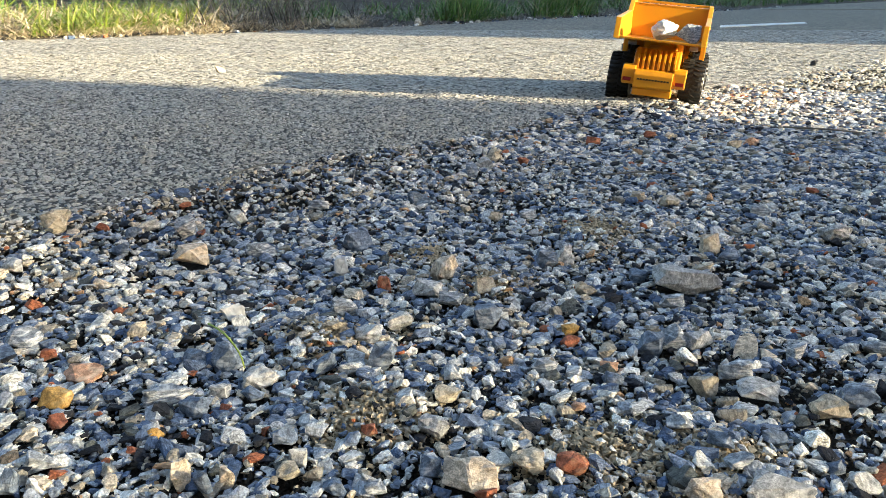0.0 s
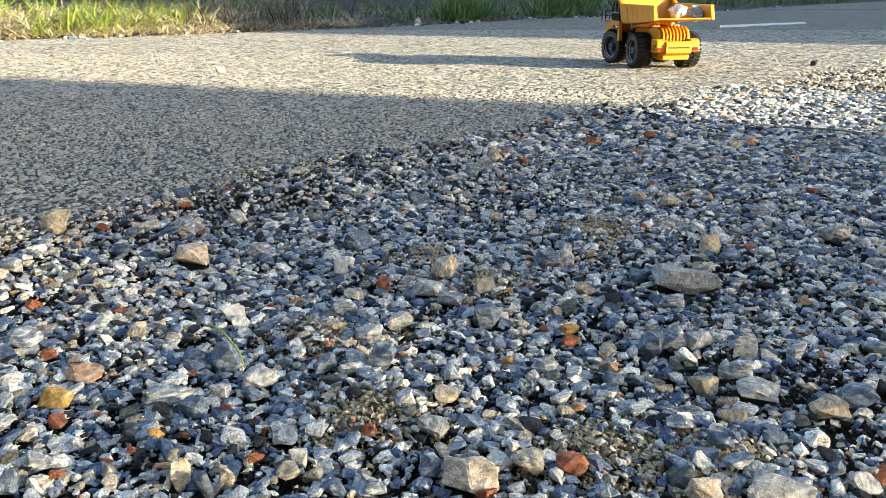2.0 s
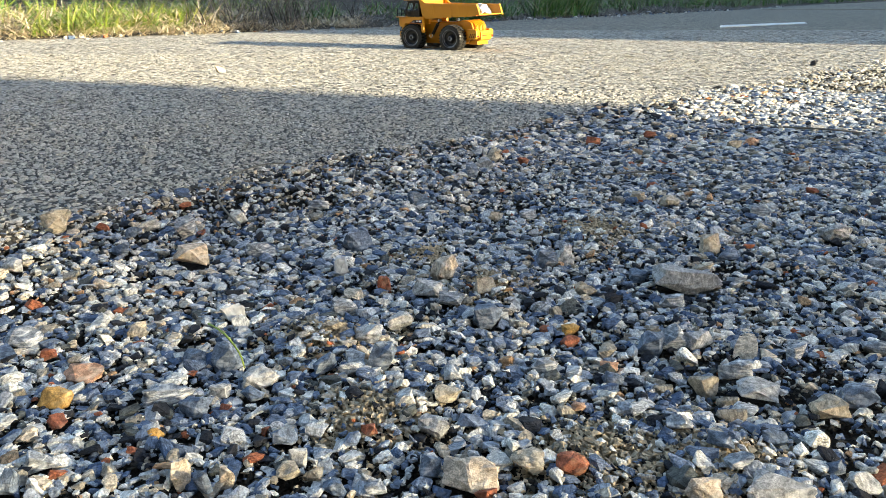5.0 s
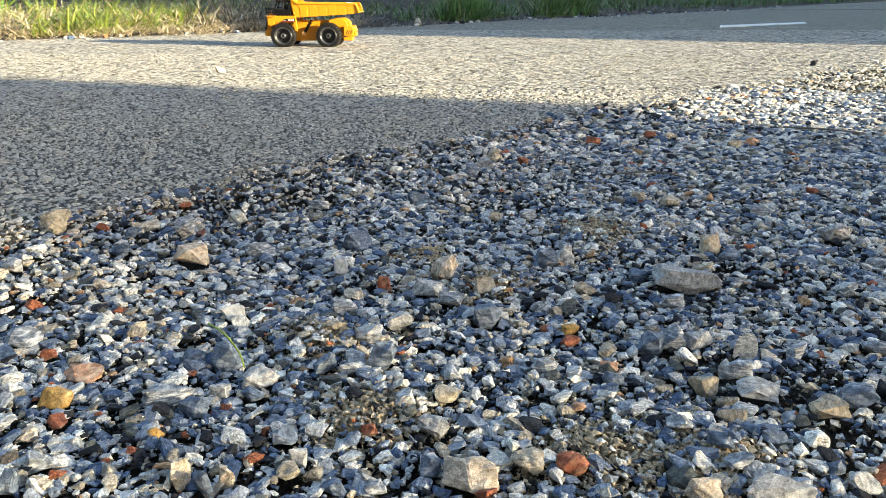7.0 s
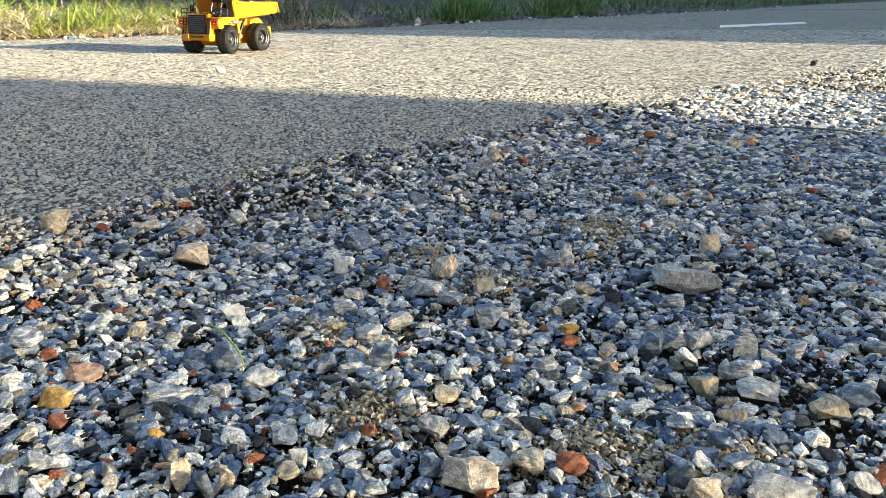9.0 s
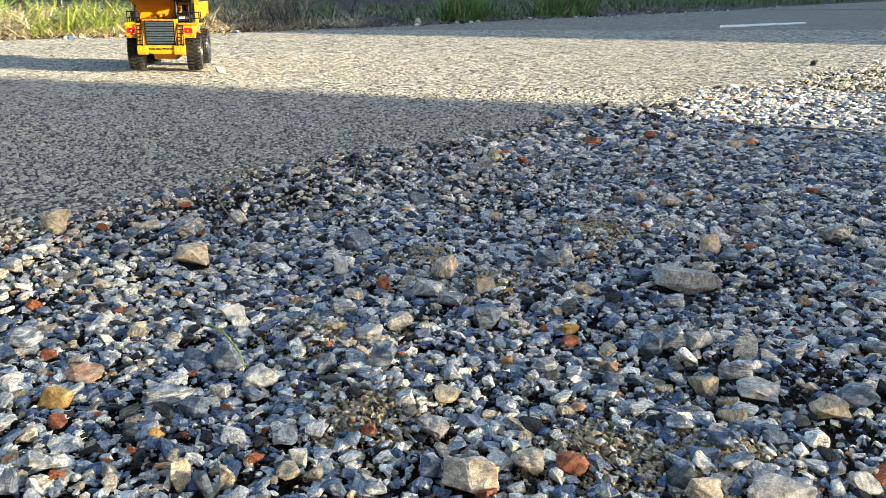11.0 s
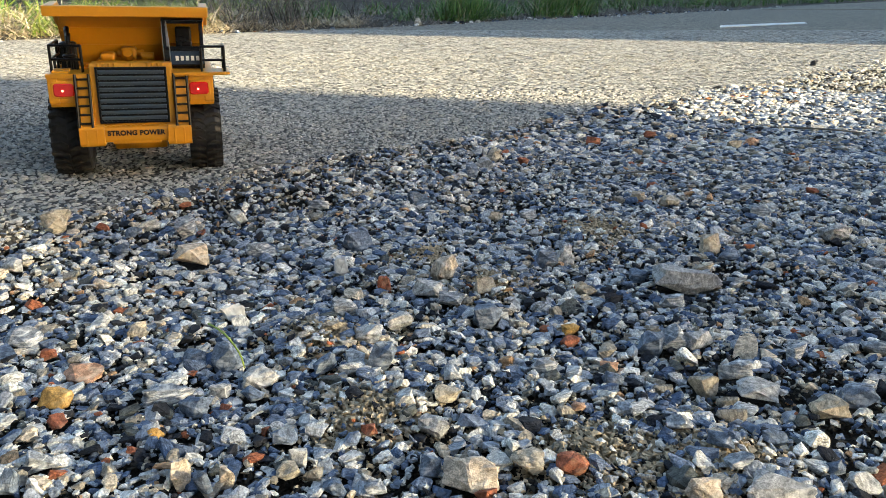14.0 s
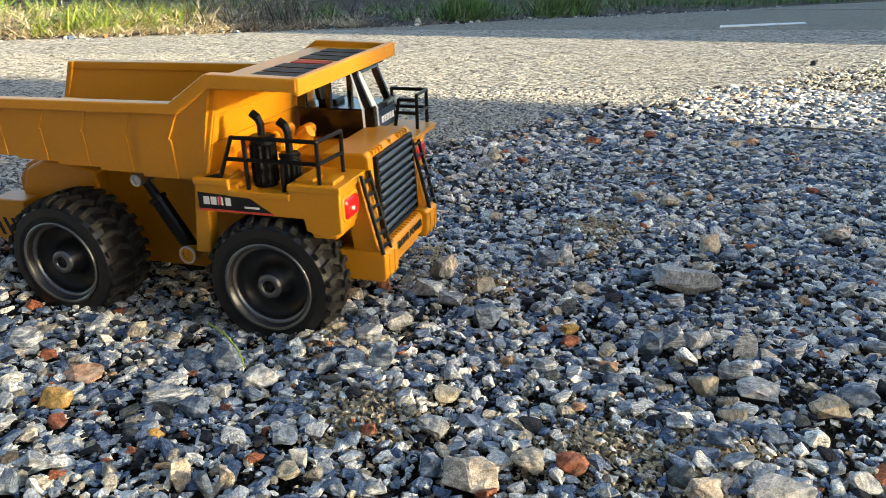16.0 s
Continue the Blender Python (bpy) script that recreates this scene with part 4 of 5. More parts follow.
def tree(along, across, r, tall):
    base = empty("tree", "old broad tree trunk with bare limbs beside the path", "tree")
    base.location = spot(along, across, -0.05)
    bm = bmesh.new()
    t = bmesh.new()
    rings, seg = [], 20
    for z in np.linspace(0, tall, 18):
        k = r * (1.0 + 0.10 * math.exp(-z * 4)) * (1 - 0.03 * z)
        rings.append([t.verts.new((k * math.cos(a) * (1 + 0.05 * noise.noise(Vector((math.cos(a) * 2, math.sin(a) * 2, z * 1.5)))),
                                   k * math.sin(a) * (1 + 0.05 * noise.noise(Vector((math.cos(a) * 2, math.sin(a) * 2, z * 1.5 + 5)))), z)) for a in np.linspace(0, 2 * math.pi, seg, endpoint=False)])
    for p, q in zip(rings, rings[1:]):
        for i in range(seg):
            t.faces.new((p[i], p[(i + 1) % seg], q[(i + 1) % seg], q[i]))
    join(bm, t)
    part("trunk", bm, M_BARK, base, smooth=True)
    tr = random.Random(5)
    for i in range(6):
        a = i * 1.05
        limb = bmesh.new()
        p = Vector((0, 0, tall - 0.3))
        way = Vector((math.cos(a), math.sin(a), 1.2)).normalized()
        k = r * 0.45
        for _ in range(5):
            q = p + way * tr.uniform(0.5, 0.8)
            rod(limb, p, q, k, k * 0.72, 8)
            p, k = q, k * 0.72
            way = (way + Vector((tr.uniform(-0.4, 0.4), tr.uniform(-0.4, 0.4), tr.uniform(-0.1, 0.3)))).normalized()
        part("limb", limb, M_BARK, base)
    return base


tree(10.0, 0.752, 0.367, 5.0)


def thicket(corners, tall, seed, leaves):
    """A dense strip of bushes along the corners given."""
    base = empty("hedge", "unseen dense dark green hedge, added to block light", "hedge")
    r = np.random.RandomState(seed)
    core, places = bmesh.new(), []
    for a, b in zip(corners, corners[1:]):
        a, b = Vector(a), Vector(b)
        k = int((b - a).length / 0.3) + 1
        for i in range(k):
            p = a.lerp(b, (i + 0.5) / k) + Vector((r.uniform(-0.05, 0.05), r.uniform(-0.05, 0.05), 0))
            places.append(p)
            rod(core, (p.x, p.y, -0.1), (p.x, p.y, tall * r.uniform(0.85, 1.0)), 0.30, 0.20, 7)
    part("branches", core, M_BARK, base)
    vs, fs = [], []
    pick = r.randint(0, len(places), leaves)
    for i in range(leaves):
        p = places[pick[i]] + Vector((r.normal(0, 0.25), r.normal(0, 0.25), r.uniform(0, tall)))
        u = Vector(r.normal(0, 1, 3)).normalized()
        w = u.orthogonal().normalized()
        s = r.uniform(0.04, 0.09)
        k = len(vs)
        vs += [p - u * s, p + w * s * 0.5, p + u * s, p - w * s * 0.5]
        fs.append((k, k + 1, k + 2, k + 3))
    me = bpy.data.meshes.new("foliage")
    me.from_pydata(vs, [], fs)
    me.materials.append(M_LEAF)
    ob = new("foliage", me)
    ob.parent = base
    return base


thicket([spot(8.0, 2.77), spot(8.0, 16.0)], 5.0, 9, 7000)
# unseen woods behind the camera and to its left, added to block low sky light
thicket([(3.2, -6.0, 0), (-2.0, -4.6, 0), (-6.5, -3.0, 0)], 7.0, 10, 8000)
thicket([(-6.5, -3.0, 0), (-8.0, 0.3, 0)], 5.0, 11, 3000)


def sun_screen_tree(along, c0, c1, z0, z1, leaves):
    """An unseen slender tree, added so that its thin crown lets about half of the sun through."""
    base = empty("sun_screen_tree", "unseen slender tree with thin foliage, added to dim the sun", "tree")
    base.location = spot(along, (c0 + c1) / 2, -0.05)
    bm = bmesh.new()
    rod(bm, (0, 0, 0), (0, 0, z1 * 0.8), 0.03, 0.012, 10)
    part("trunk", bm, M_BARK, base)
    r = np.random.RandomState(21)
    half = (c1 - c0) / 2
    for k in range(14):
        z = z0 * 0.8 + (z1 * 0.75 - z0 * 0.8) * k / 13
        limb = bmesh.new()
        p, way, thick = Vector((0, 0, z)), ALONG * float(r.normal(0, 0.3)) + ACROSS * (half * (1 if k % 2 else -1) * float(r.uniform(0.5, 0.95))), 0.007
        for _ in range(3):
            q = p + way / 3 + Vector((0, 0, float(r.uniform(0.03, 0.16))))
            rod(limb, p, q, thick, thick * 0.65, 6)
            p, thick = q, thick * 0.65
        part("limb", limb, M_BARK, base)
    vs, fs = [], []
    for i in range(leaves):
        p = ALONG * float(r.normal(0, 0.4)) + ACROSS * float(r.uniform(c0, c1) - (c0 + c1) / 2) + Vector((0, 0, float(r.uniform(z0, z1))))
        u = Vector(r.normal(0, 1, 3)).normalized()
        w = u.orthogonal().normalized()
        s = r.uniform(0.035, 0.06)
        k = len(vs)
        vs += [p - u * s, p + w * s * 0.5, p + u * s, p - w * s * 0.5]
        fs.append((k, k + 1, k + 2, k + 3))
    me = bpy.data.meshes.new("crown")
    me.from_pydata(vs, [], fs)
    me.materials.append(M_LEAF)
    new("crown", me).parent = base
    return base


# unseen crowns added toward the sun to dim it on the foreground gravel
sun_screen_tree(11.5, -1.6, 0.42, 1.2, 3.6, 2150)
sun_screen_tree(12.7, 0.12, 0.46, 1.4, 3.6, 290)


# ---- the toy dump truck; x forward, y to its left, origin on the ground midway between the axles ----
R_WHEEL, AXLE = 0.0355, 0.0627


def wheel(truck, x, side, width):
    """A chunky toy wheel at its axle; its outer face looks to the given side (-1 right, 1 left)."""
    hubpoint = new("wheel")
    hubpoint.empty_display_size = 0.01
    hubpoint.parent = truck
    hubpoint.location = (x, side * (0.0663 - width / 2), R_WHEEL)
    o = side * width / 2
    R = R_WHEEL - 0.0021
    bm = bmesh.new()
    lathe(bm, [(0.0225, -o * 0.9), (0.0265, -o), (0.031, -o * 0.97), (R - 0.001, -o * 0.84), (R, -o * 0.6), (R, o * 0.6), (R - 0.001, o * 0.84), (0.031, o * 0.97), (0.0265, o), (0.0232, o * 0.95), (0.0228, o * 0.4)], 40)
    part("tyre", bm, M_RUBBER, hubpoint, "black rubber tyre wall")
    bm = bmesh.new()
    lugs = 27
    for i in range(lugs):
        for half in (-1, 1):
            a = 2 * math.pi * (i + (0.5 if half > 0 else 0)) / lugs
            t = bmesh.new()
            hw = width / 2
            pts = [(0.0004, -0.0028), (0.0004, 0.0004), (hw * 0.45, 0.0036), (hw * 0.98, 0.0022), (hw * 0.98, -0.0014), (hw * 0.45, 0.0004)]
            low, top = [], []
            for (u, v) in pts:
                for lst, rad, k in ((low, R - 0.0015, 1.0), (top, R_WHEEL - (0.0014 if u > hw * 0.9 else 0.0), 0.9)):
                    b = a + v * k / R
                    lst.append(t.verts.new((rad * math.cos(b), half * u, rad * math.sin(b))))
            t.faces.new(top)
            for j in range(6):
                t.faces.new((low[j], low[(j + 1) % 6], top[(j + 1) % 6], top[j]))
            join(bm, t)
    tagged(part("tread", bm, M_TREAD, hubpoint, "dusty chevron tread blocks"), kind="stuff")
    bm = bmesh.new()
    lathe(bm, [(0.0232, o * 0.95), (0.0234, o * 1.02), (0.0226, o * 1.03), (0.0219, o * 0.99)], 40)
    part("rim", bm, M_RIM, hubpoint, "dull silver rim", smooth=True)
    bm = bmesh.new()
    lathe(bm, [(0.0219, o * 0.99), (0.0213, o * 0.90), (0.0207, o * 0.80)], 40)
    part("rim_barrel", bm, M_HUB, hubpoint, smooth=True)
    bm = bmesh.new()
    lathe(bm, [(0.0207, o * 0.80), (0.0201, o * 0.79), (0.0196, o * 0.76), (0.0192, o * 0.70)], 40)
    part("rim_step", bm, M_RIM, hubpoint, "thin silver inner ring", smooth=True)
    bm = bmesh.new()
    lathe(bm, [(0.0193, o * 0.72), (0.0190, o * 0.25), (0.0120, o * 0.2), (0.0085, o * 0.34), (0.0076, o * 0.62), (0.0062, o * 0.70), (0.0058, o * 0.9), (0.0040, o * 0.93), (0.0036, o * 0.72), (0.0022, o * 0.72), (0.0018, o * 0.85), (0.0003, o * 0.85)], 32)
    part("hub", bm, M_HUB, hubpoint, "dark hub deep in the rim", smooth=True)
    bm = bmesh.new()
    lathe(bm, [(0.0034, o * 0.90), (0.0036, o * 0.95), (0.0060, o * 0.93), (0.0064, o * 0.84)], 24)
    part("hub_ring", bm, M_RIM, hubpoint, "dull silver hub ring", smooth=True)
    bm = bmesh.new()
    lathe(bm, [(0.0225, -o * 0.9), (0.012, -o * 0.75), (0.0003, -o * 0.75)], 24)
    part("wheel_back", bm, M_HUB, hubpoint)
    return hubpoint


def lettering(text, size, m, mat, parent, name="lettering", label=""):
    cu = bpy.data.curves.new("tmp", "FONT")
    cu.body, cu.size, cu.align_x, cu.align_y, cu.extrude, cu.offset, cu.space_character = text, size, "CENTER", "CENTER", 0.0002, 0.00026, 1.08
    ob = new("tmp", cu)
    me = bpy.data.meshes.new_from_object(ob.evaluated_get(bpy.context.evaluated_depsgraph_get()))
    bpy.data.objects.remove(ob)
    bpy.data.curves.remove(cu)
    me.name = name
    me.transform(m)
    me.materials.clear()
    me.materials.append(mat)
    out = new(name, me)
    out.parent = parent
    if label:
        out["label"] = label
    return out


def rounded(bm, y, z, a, b, r, x0, x1, bevel=0.0004):
    """A plate with round corners in the y-z plane, from x0 to x1."""
    out = []
    for cy, cz, start in ((a - r, b - r, 0), (r - a, b - r, 90), (r - a, r - b, 180), (a - r, r - b, 270)):
        for k in range(5):
            t = radians(start + k * 22.5)
            out.append((y + cy + r * math.cos(t), z + cz + r * math.sin(t)))
    t = bmesh.new()
    low = [t.verts.new((x0, p, q)) for p, q in out]
    top = [t.verts.new((x1 - bevel, p, q)) for p, q in out]
    cap = [t.verts.new((x1, y + (p - y) * (1 - bevel / a), z + (q - z) * (1 - bevel / b))) for p, q in out]
    for lo, hi in ((low, top), (top, cap)):
        for i in range(len(out)):
            j = (i + 1) % len(out)
            t.faces.new((lo[i], lo[j], hi[j], hi[i]))
    t.faces.new(cap)
    t.faces.new(list(reversed(low)))
    join(bm, t)


def dump_truck():
    truck = empty("toy_dump_truck", "bright yellow plastic toy mining dump truck with black railings", "toy truck")
    # chassis
    bm = bmesh.new()
    prism(bm, [(-0.100, 0.034), (-0.085, 0.020), (0.066, 0.020), (0.084, 0.036), (0.084, 0.060), (0.03, 0.076), (-0.085, 0.076), (-0.100, 0.066)], -0.021, 0.021, 0.002)
    part("chassis", bm, M_YELLOW, truck)
    for x in (AXLE, -AXLE):
        bm = bmesh.new()
        rod(bm, (x, -0.045, R_WHEEL), (x, 0.045, R_WHEEL), 0.006, seg=12)
        part("axle", bm, M_BLACK, truck)
    # front bumper with two end blocks and a stepped lip
    bm = bmesh.new()
    prism(bm, [(0.090, 0.036), (0.1125, 0.036), (0.1135, 0.0385), (0.1135, 0.0465), (0.1115, 0.0485), (0.090, 0.0485)], -0.041, 0.041, 0.0006)
    for s in (-1, 1):
        y0, y1 = (0.0235, 0.0418) if s > 0 else (-0.0418, -0.0235)
        prism(bm, [(0.092, 0.0335), (0.1155, 0.0335), (0.1165, 0.036), (0.1165, 0.0475), (0.1150, 0.0495), (0.092, 0.0495)], y0, y1, 0.0007)
        for k in (0.30, 0.70):
            yy = y0 + (y1 - y0) * k
            box(bm, 0.1158, 0.1170, yy - 0.0006, yy + 0.0006, 0.0345, 0.047, 0.0002, 1)
    box(bm, 0.100, 0.1128, -0.018, 0.018, 0.0345, 0.038, 0.0006)
    for i in range(12):
        y = -0.0205 + i * 0.0037
        box(bm, 0.1098, 0.1126, y - 0.0011, y + 0.0011, 0.0484, 0.0493, 0.0002, 1)
    bumper = part("front_bumper", bm, M_YELLOW, truck)
    face = Matrix.Translation((0.1137, 0.0, 0.0432)) @ Matrix(((0, 0, 1, 0), (1, 0, 0, 0), (0, 1, 0, 0), (0, 0, 0, 1)))
    lettering("STRONG POWER", 0.0052, face @ Matrix.Diagonal((1.0, 1.0, 1.0, 1.0)), M_DECAL_BLACK, bumper, label="black capital letters")
    # bonnet with grille
    bm = bmesh.new()
    prism(bm, [(0.080, 0.047), (0.1085, 0.047), (0.1060, 0.0940), (0.1035, 0.0965), (0.080, 0.0955)], -0.0305, 0.0305, 0.001)
    for i in range(13):
        y = -0.024 + i * 0.004
        if i in (4, 5, 7, 8):
            continue
        box(bm, 0.1026, 0.1063, y - 0.0008, y + 0.0008, 0.0940, 0.0967, 0.0003, 1)
    bonnet = part("bonnet", bm, M_YELLOW, truck)
    lean = Matrix.Translation((0.1092, 0, 0.0505)) @ Matrix.Rotation(radians(-3.0), 4, "Y")
    bm = bmesh.new()
    W, H = 0.0262, 0.0435
    for a in ((-W, W, 0.0, 0.0016), (-W, W, H - 0.0016, H)):
        box(bm, -0.001, 0.0016, a[0], a[1], a[2], a[3], 0.0004, 1, lean)
    for s in (-1, 1):
        box(bm, -0.001, 0.0016, min(s * W, s * (W - 0.0016)), max(s * W, s * (W - 0.0016)), 0.0, H, 0.0004, 1, lean)
    box(bm, -0.0008, 0.0002, -W, W, 0.0, H, 0, 1, lean)
    grille = part("grille", bm, M_BLACK, bonnet, "black grille frame")
    for i in range(9):
        bm = bmesh.new()
        z = 0.0022 + i * 0.00445
        t = lean @ Matrix.Translation((0.0006, 0, z + 0.0018)) @ Matrix.Rotation(radians(34), 4, "Y")
        box(bm, -0.0008, 0.0008, -W + 0.0018, W - 0.0018, -0.0016, 0.0016, 0.0004, 1, t)
        part("slat", bm, M_GRILLE, grille)
    # fenders, decks and lamp pods
    for s in (-1, 1):
        def span(a, b):
            return (min(s * a, s * b), max(s * a, s * b))
        bm = bmesh.new()
        prism(bm, [(0.0215, 0.049), (0.0300, 0.049), (0.0325, 0.0715), (0.084, 0.0715), (0.0850, 0.0655), (0.0965, 0.0625), (0.1035, 0.066), (0.1035, 0.0875)] + ([(0.0770, 0.0880), (0.0770, 0.0835), (0.0450, 0.0835), (0.0450, 0.0885)] if s < 0 else []) + [(0.0265, 0.0885)], *span(0.0540, 0.0615), 0.0008)
        prism(bm, [(0.0845, 0.0660), (0.1020, 0.0660), (0.1030, 0.0885), (0.0845, 0.0885)], *span(0.0350, 0.0590), 0.0008)
        prism(bm, [(0.0885, 0.0625), (0.1005, 0.0625), (0.1020, 0.068), (0.086, 0.068)], *span(0.0400, 0.0612), 0.0006)
        fender = part("fender", bm, M_YELLOW, truck)
        for x0, x1, top in ((0.0255, 0.1040, 0.0885),) if s > 0 else ((0.0255, 0.0450, 0.0885), (0.0445, 0.0775, 0.0836), (0.0770, 0.1040, 0.0885)):
            bm = bmesh.new()
            box(bm, x0, x1, *span(0.0285, 0.0620), top - 0.0035, top, 0.0006)
            part("deck_plate", bm, M_YELLOW, fender)
        if s > 0:
            bm = bmesh.new()
            prism(bm, [(0.080, 0.0285), (0.106, 0.0285), (0.108, 0.034), (0.108, 0.070), (0.104, 0.0750), (0.078, 0.0750)], 0.0868, 0.0892, 0.0005, plane="xy")
            part("landing", bm, M_YELLOW, fender)
        else:
            for x, w in ((0.0390, 0.009), (0.0840, 0.009), (0.0965, 0.006)):
                bm = bmesh.new()
                box(bm, x - w / 2, x + w / 2, -0.058, -0.046, 0.0880, 0.0902, 0.0005)
                part("deck_block", bm, M_YELLOW, fender)
            bm = bmesh.new()
            box(bm, 0.0445, 0.0490, -0.060, -0.034, 0.0830, 0.0862, 0.0005)
            part("deck_step", bm, M_YELLOW, fender)
        # lamp
        yc = s * 0.0502
        bm = bmesh.new()
        rounded(bm, yc, 0.0762, 0.0090, 0.0064, 0.0026, 0.1020, 0.1040)
        bezel = part("lamp_bezel", bm, M_YELLOW, fender)
        bm = bmesh.new()
        rounded(bm, yc, 0.0762, 0.0074, 0.0050, 0.0024, 0.1025, 0.1052, 0.0008)
        part("headlamp", bm, M_LAMP, fender, "red plastic lamp lens", smooth=False)
        bm = bmesh.new()
        lathe(bm, [(0.0003, -0.0002), (0.0009, 0.0), (0.0009, 0.0004), (0.0003, 0.0007)], 14, Matrix.Translation((0.1054, yc - 0.0008, 0.0758)) @ Matrix.Rotation(radians(-90), 4, "Z"))
        part("bulb", bm, M_LED, fender, "small glowing lamp bulb")
        # side sticker with plain bars
        yo = s * 0.0616
        bm = bmesh.new()
        prism(bm, [(0.0275, 0.0728), (0.0680, 0.0728), (0.0560, 0.0800), (0.0275, 0.0815)], *sorted((yo, yo + s * 0.0003)))
        sticker = part("sticker", bm, M_DECAL_BLACK, fender, "black sticker with white bars")
        bm = bmesh.new()
        for i, w in enumerate((0.0032, 0.0032, 0.0026, 0.0028)):
            x = 0.0305 + i * 0.0041
            box(bm, x, x + w, *sorted((yo + s * 0.0002, yo + s * 0.0005)), 0.0755, 0.0795)
        box(bm, 0.0530, 0.0610, *sorted((yo + s * 0.0002, yo + s * 0.0005)), 0.0748, 0.0758)
        part("sticker_bars", bm, M_DECAL_WHITE, sticker)
        bm = bmesh.new()
        box(bm, 0.0390, 0.0405, *sorted((yo + s * 0.0002, yo + s * 0.00055)), 0.0755, 0.0800)
        box(bm, 0.0275, 0.0685, *sorted((yo + s * 0.0001, yo + s * 0.00045)), 0.0722, 0.0732)
        part("sticker_mark", bm, M_DECAL_RED, sticker)
        # ladder
        bm = bmesh.new()
        prism(bm, [(0.0990, 0.0490), (0.1125, 0.0490), (0.1040, 0.0868), (0.0945, 0.0868)], *span(0.0302, 0.0400), 0.0006)
        part("ladder_panel", bm, M_YELLOW, truck)
        ladder = new("ladder")
        ladder.parent = truck
        ladder.empty_display_size = 0.01
        a0, a1 = Vector((0.1155, 0, 0.0485)), Vector((0.1060, 0, 0.0885))
        yl = s * 0.0362
        for k in (-1, 1):
            bm = bmesh.new()
            rod(bm, a0 + Vector((0, yl + k * 0.0049, 0)), a1 + Vector((0, yl + k * 0.0049, 0)), 0.0011, seg=8)
            part("ladder_rail", bm, M_BLACK, ladder)
        for i in range(6):
            p = a0.lerp(a1, 0.08 + i * 0.165)
            bm = bmesh.new()
            rod(bm, p + Vector((0, yl - 0.0049, 0)), p + Vector((0, yl + 0.0049, 0)), 0.0009, seg=6)
            part("rung", bm, M_BLACK, ladder)
        # railing
        railing = new("railing")
        railing.parent = truck
        railing.empty_display_size = 0.01
        zf, zm, zt = 0.0885, 0.0982, 0.1088
        if s < 0:
            posts = [((0.0395, -0.0585, zf), (0.0480, -0.0585, zt)), ((0.0545, -0.0585, 0.0832), (0.0545, -0.0585, zt)), ((0.0735, -0.0585, 0.0832), (0.0735, -0.0585, zm)), ((0.0925, -0.0585, zf), (0.0925, -0.0585, zt)), ((0.0945, -0.0360, zf), (0.0945, -0.0360, zt))]
            bars = [((0.0480, -0.0585, zt), (0.0925, -0.0585, zt)), ((0.0925, -0.0585, zt), (0.0945, -0.0360, zt)), ((0.0435, -0.0585, zm), (0.0925, -0.0585, zm)), ((0.0925, -0.0585, zm), (0.0945, -0.0360, zm)),
                    ((0.0395, -0.0585, 0.0895), (0.0300, -0.0585, 0.0875))]
        else:
            posts = [((0.1020, 0.0535, zf), (0.1020, 0.0535, zt)), ((0.1020, 0.0712, zf), (0.1020, 0.0712, zt)), ((0.0800, 0.0712, zf), (0.0800, 0.0712, zt)), ((0.0880, 0.0535, zf), (0.0910, 0.0535, zt - 0.003))]
            bars = [((0.1020, 0.0535, zt), (0.1020, 0.0712, zt)), ((0.1020, 0.0712, zt), (0.0800, 0.0712, zt)), ((0.1020, 0.0535, zm), (0.1020, 0.0712, zm)), ((0.1020, 0.0712, zm), (0.0800, 0.0712, zm)),
                    ((0.0910, 0.0535, zt - 0.003), (0.1020, 0.0535, zt - 0.003)), ((0.0880, 0.0535, zm), (0.1020, 0.0535, zm))]
        for nm, list_, r in (("rail_post", posts, 0.0011), ("rail_bar", bars, 0.00105)):
            for a, b in list_:
                bm = bmesh.new()
                rod(bm, a, b, r, seg=8)
                t = bmesh.new()
                bmesh.ops.create_icosphere(t, subdivisions=1, radius=r * 1.05)
                join(bm, t, Matrix.Translation(b))
                part(nm, bm, M_BLACK, railing)
    # exhausts on the right deck
    for x, y, r, z1, z2, bend in ((0.0590, -0.0490, 0.0059, 0.1085, 0.1142, True), (0.0720, -0.0470, 0.0048, 0.1000, 0.1105, True)):
        pipe = new("exhaust")
        pipe.parent = truck
        pipe.empty_display_size = 0.01
        bm = bmesh.new()
        rings = []
        for z, k, groove in ((0.0830, 1.0, 0.0), (0.0850, 1.0, 0.0), (0.0855, 1.0, 1.0), (z1 - 0.0045, 1.0, 1.0), (z1 - 0.0040, 1.0, 0.0), (z1 - 0.0022, 1.0, 0.0), (z1 - 0.0018, 1.12, 0.0), (z1 - 0.0008, 1.12, 0.0), (z1 - 0.0004, 0.96, 0.0), (z1, 0.9, 0.0)):
            ring = []
            for i in range(42):
                a = i * 2 * math.pi / 42
                q = r * k + groove * (0.0006 if i % 3 == 0 else -0.0002)
                ring.append(bm.verts.new((x + q * math.cos(a), y + q * math.sin(a), z)))
            rings.append(ring)
        for lo, hi in zip(rings, rings[1:]):
            for i in range(42):
                bm.faces.new((lo[i], lo[(i + 1) % 42], hi[(i + 1) % 42], hi[i]))
        bm.faces.new(rings[0])
        bm.faces.new(rings[-1])
        part("silencer", bm, M_BLACK, pipe)
        bm = bmesh.new()
        rod(bm, (x, y, z1 - 0.001), (x, y, z2), 0.0018, seg=12)
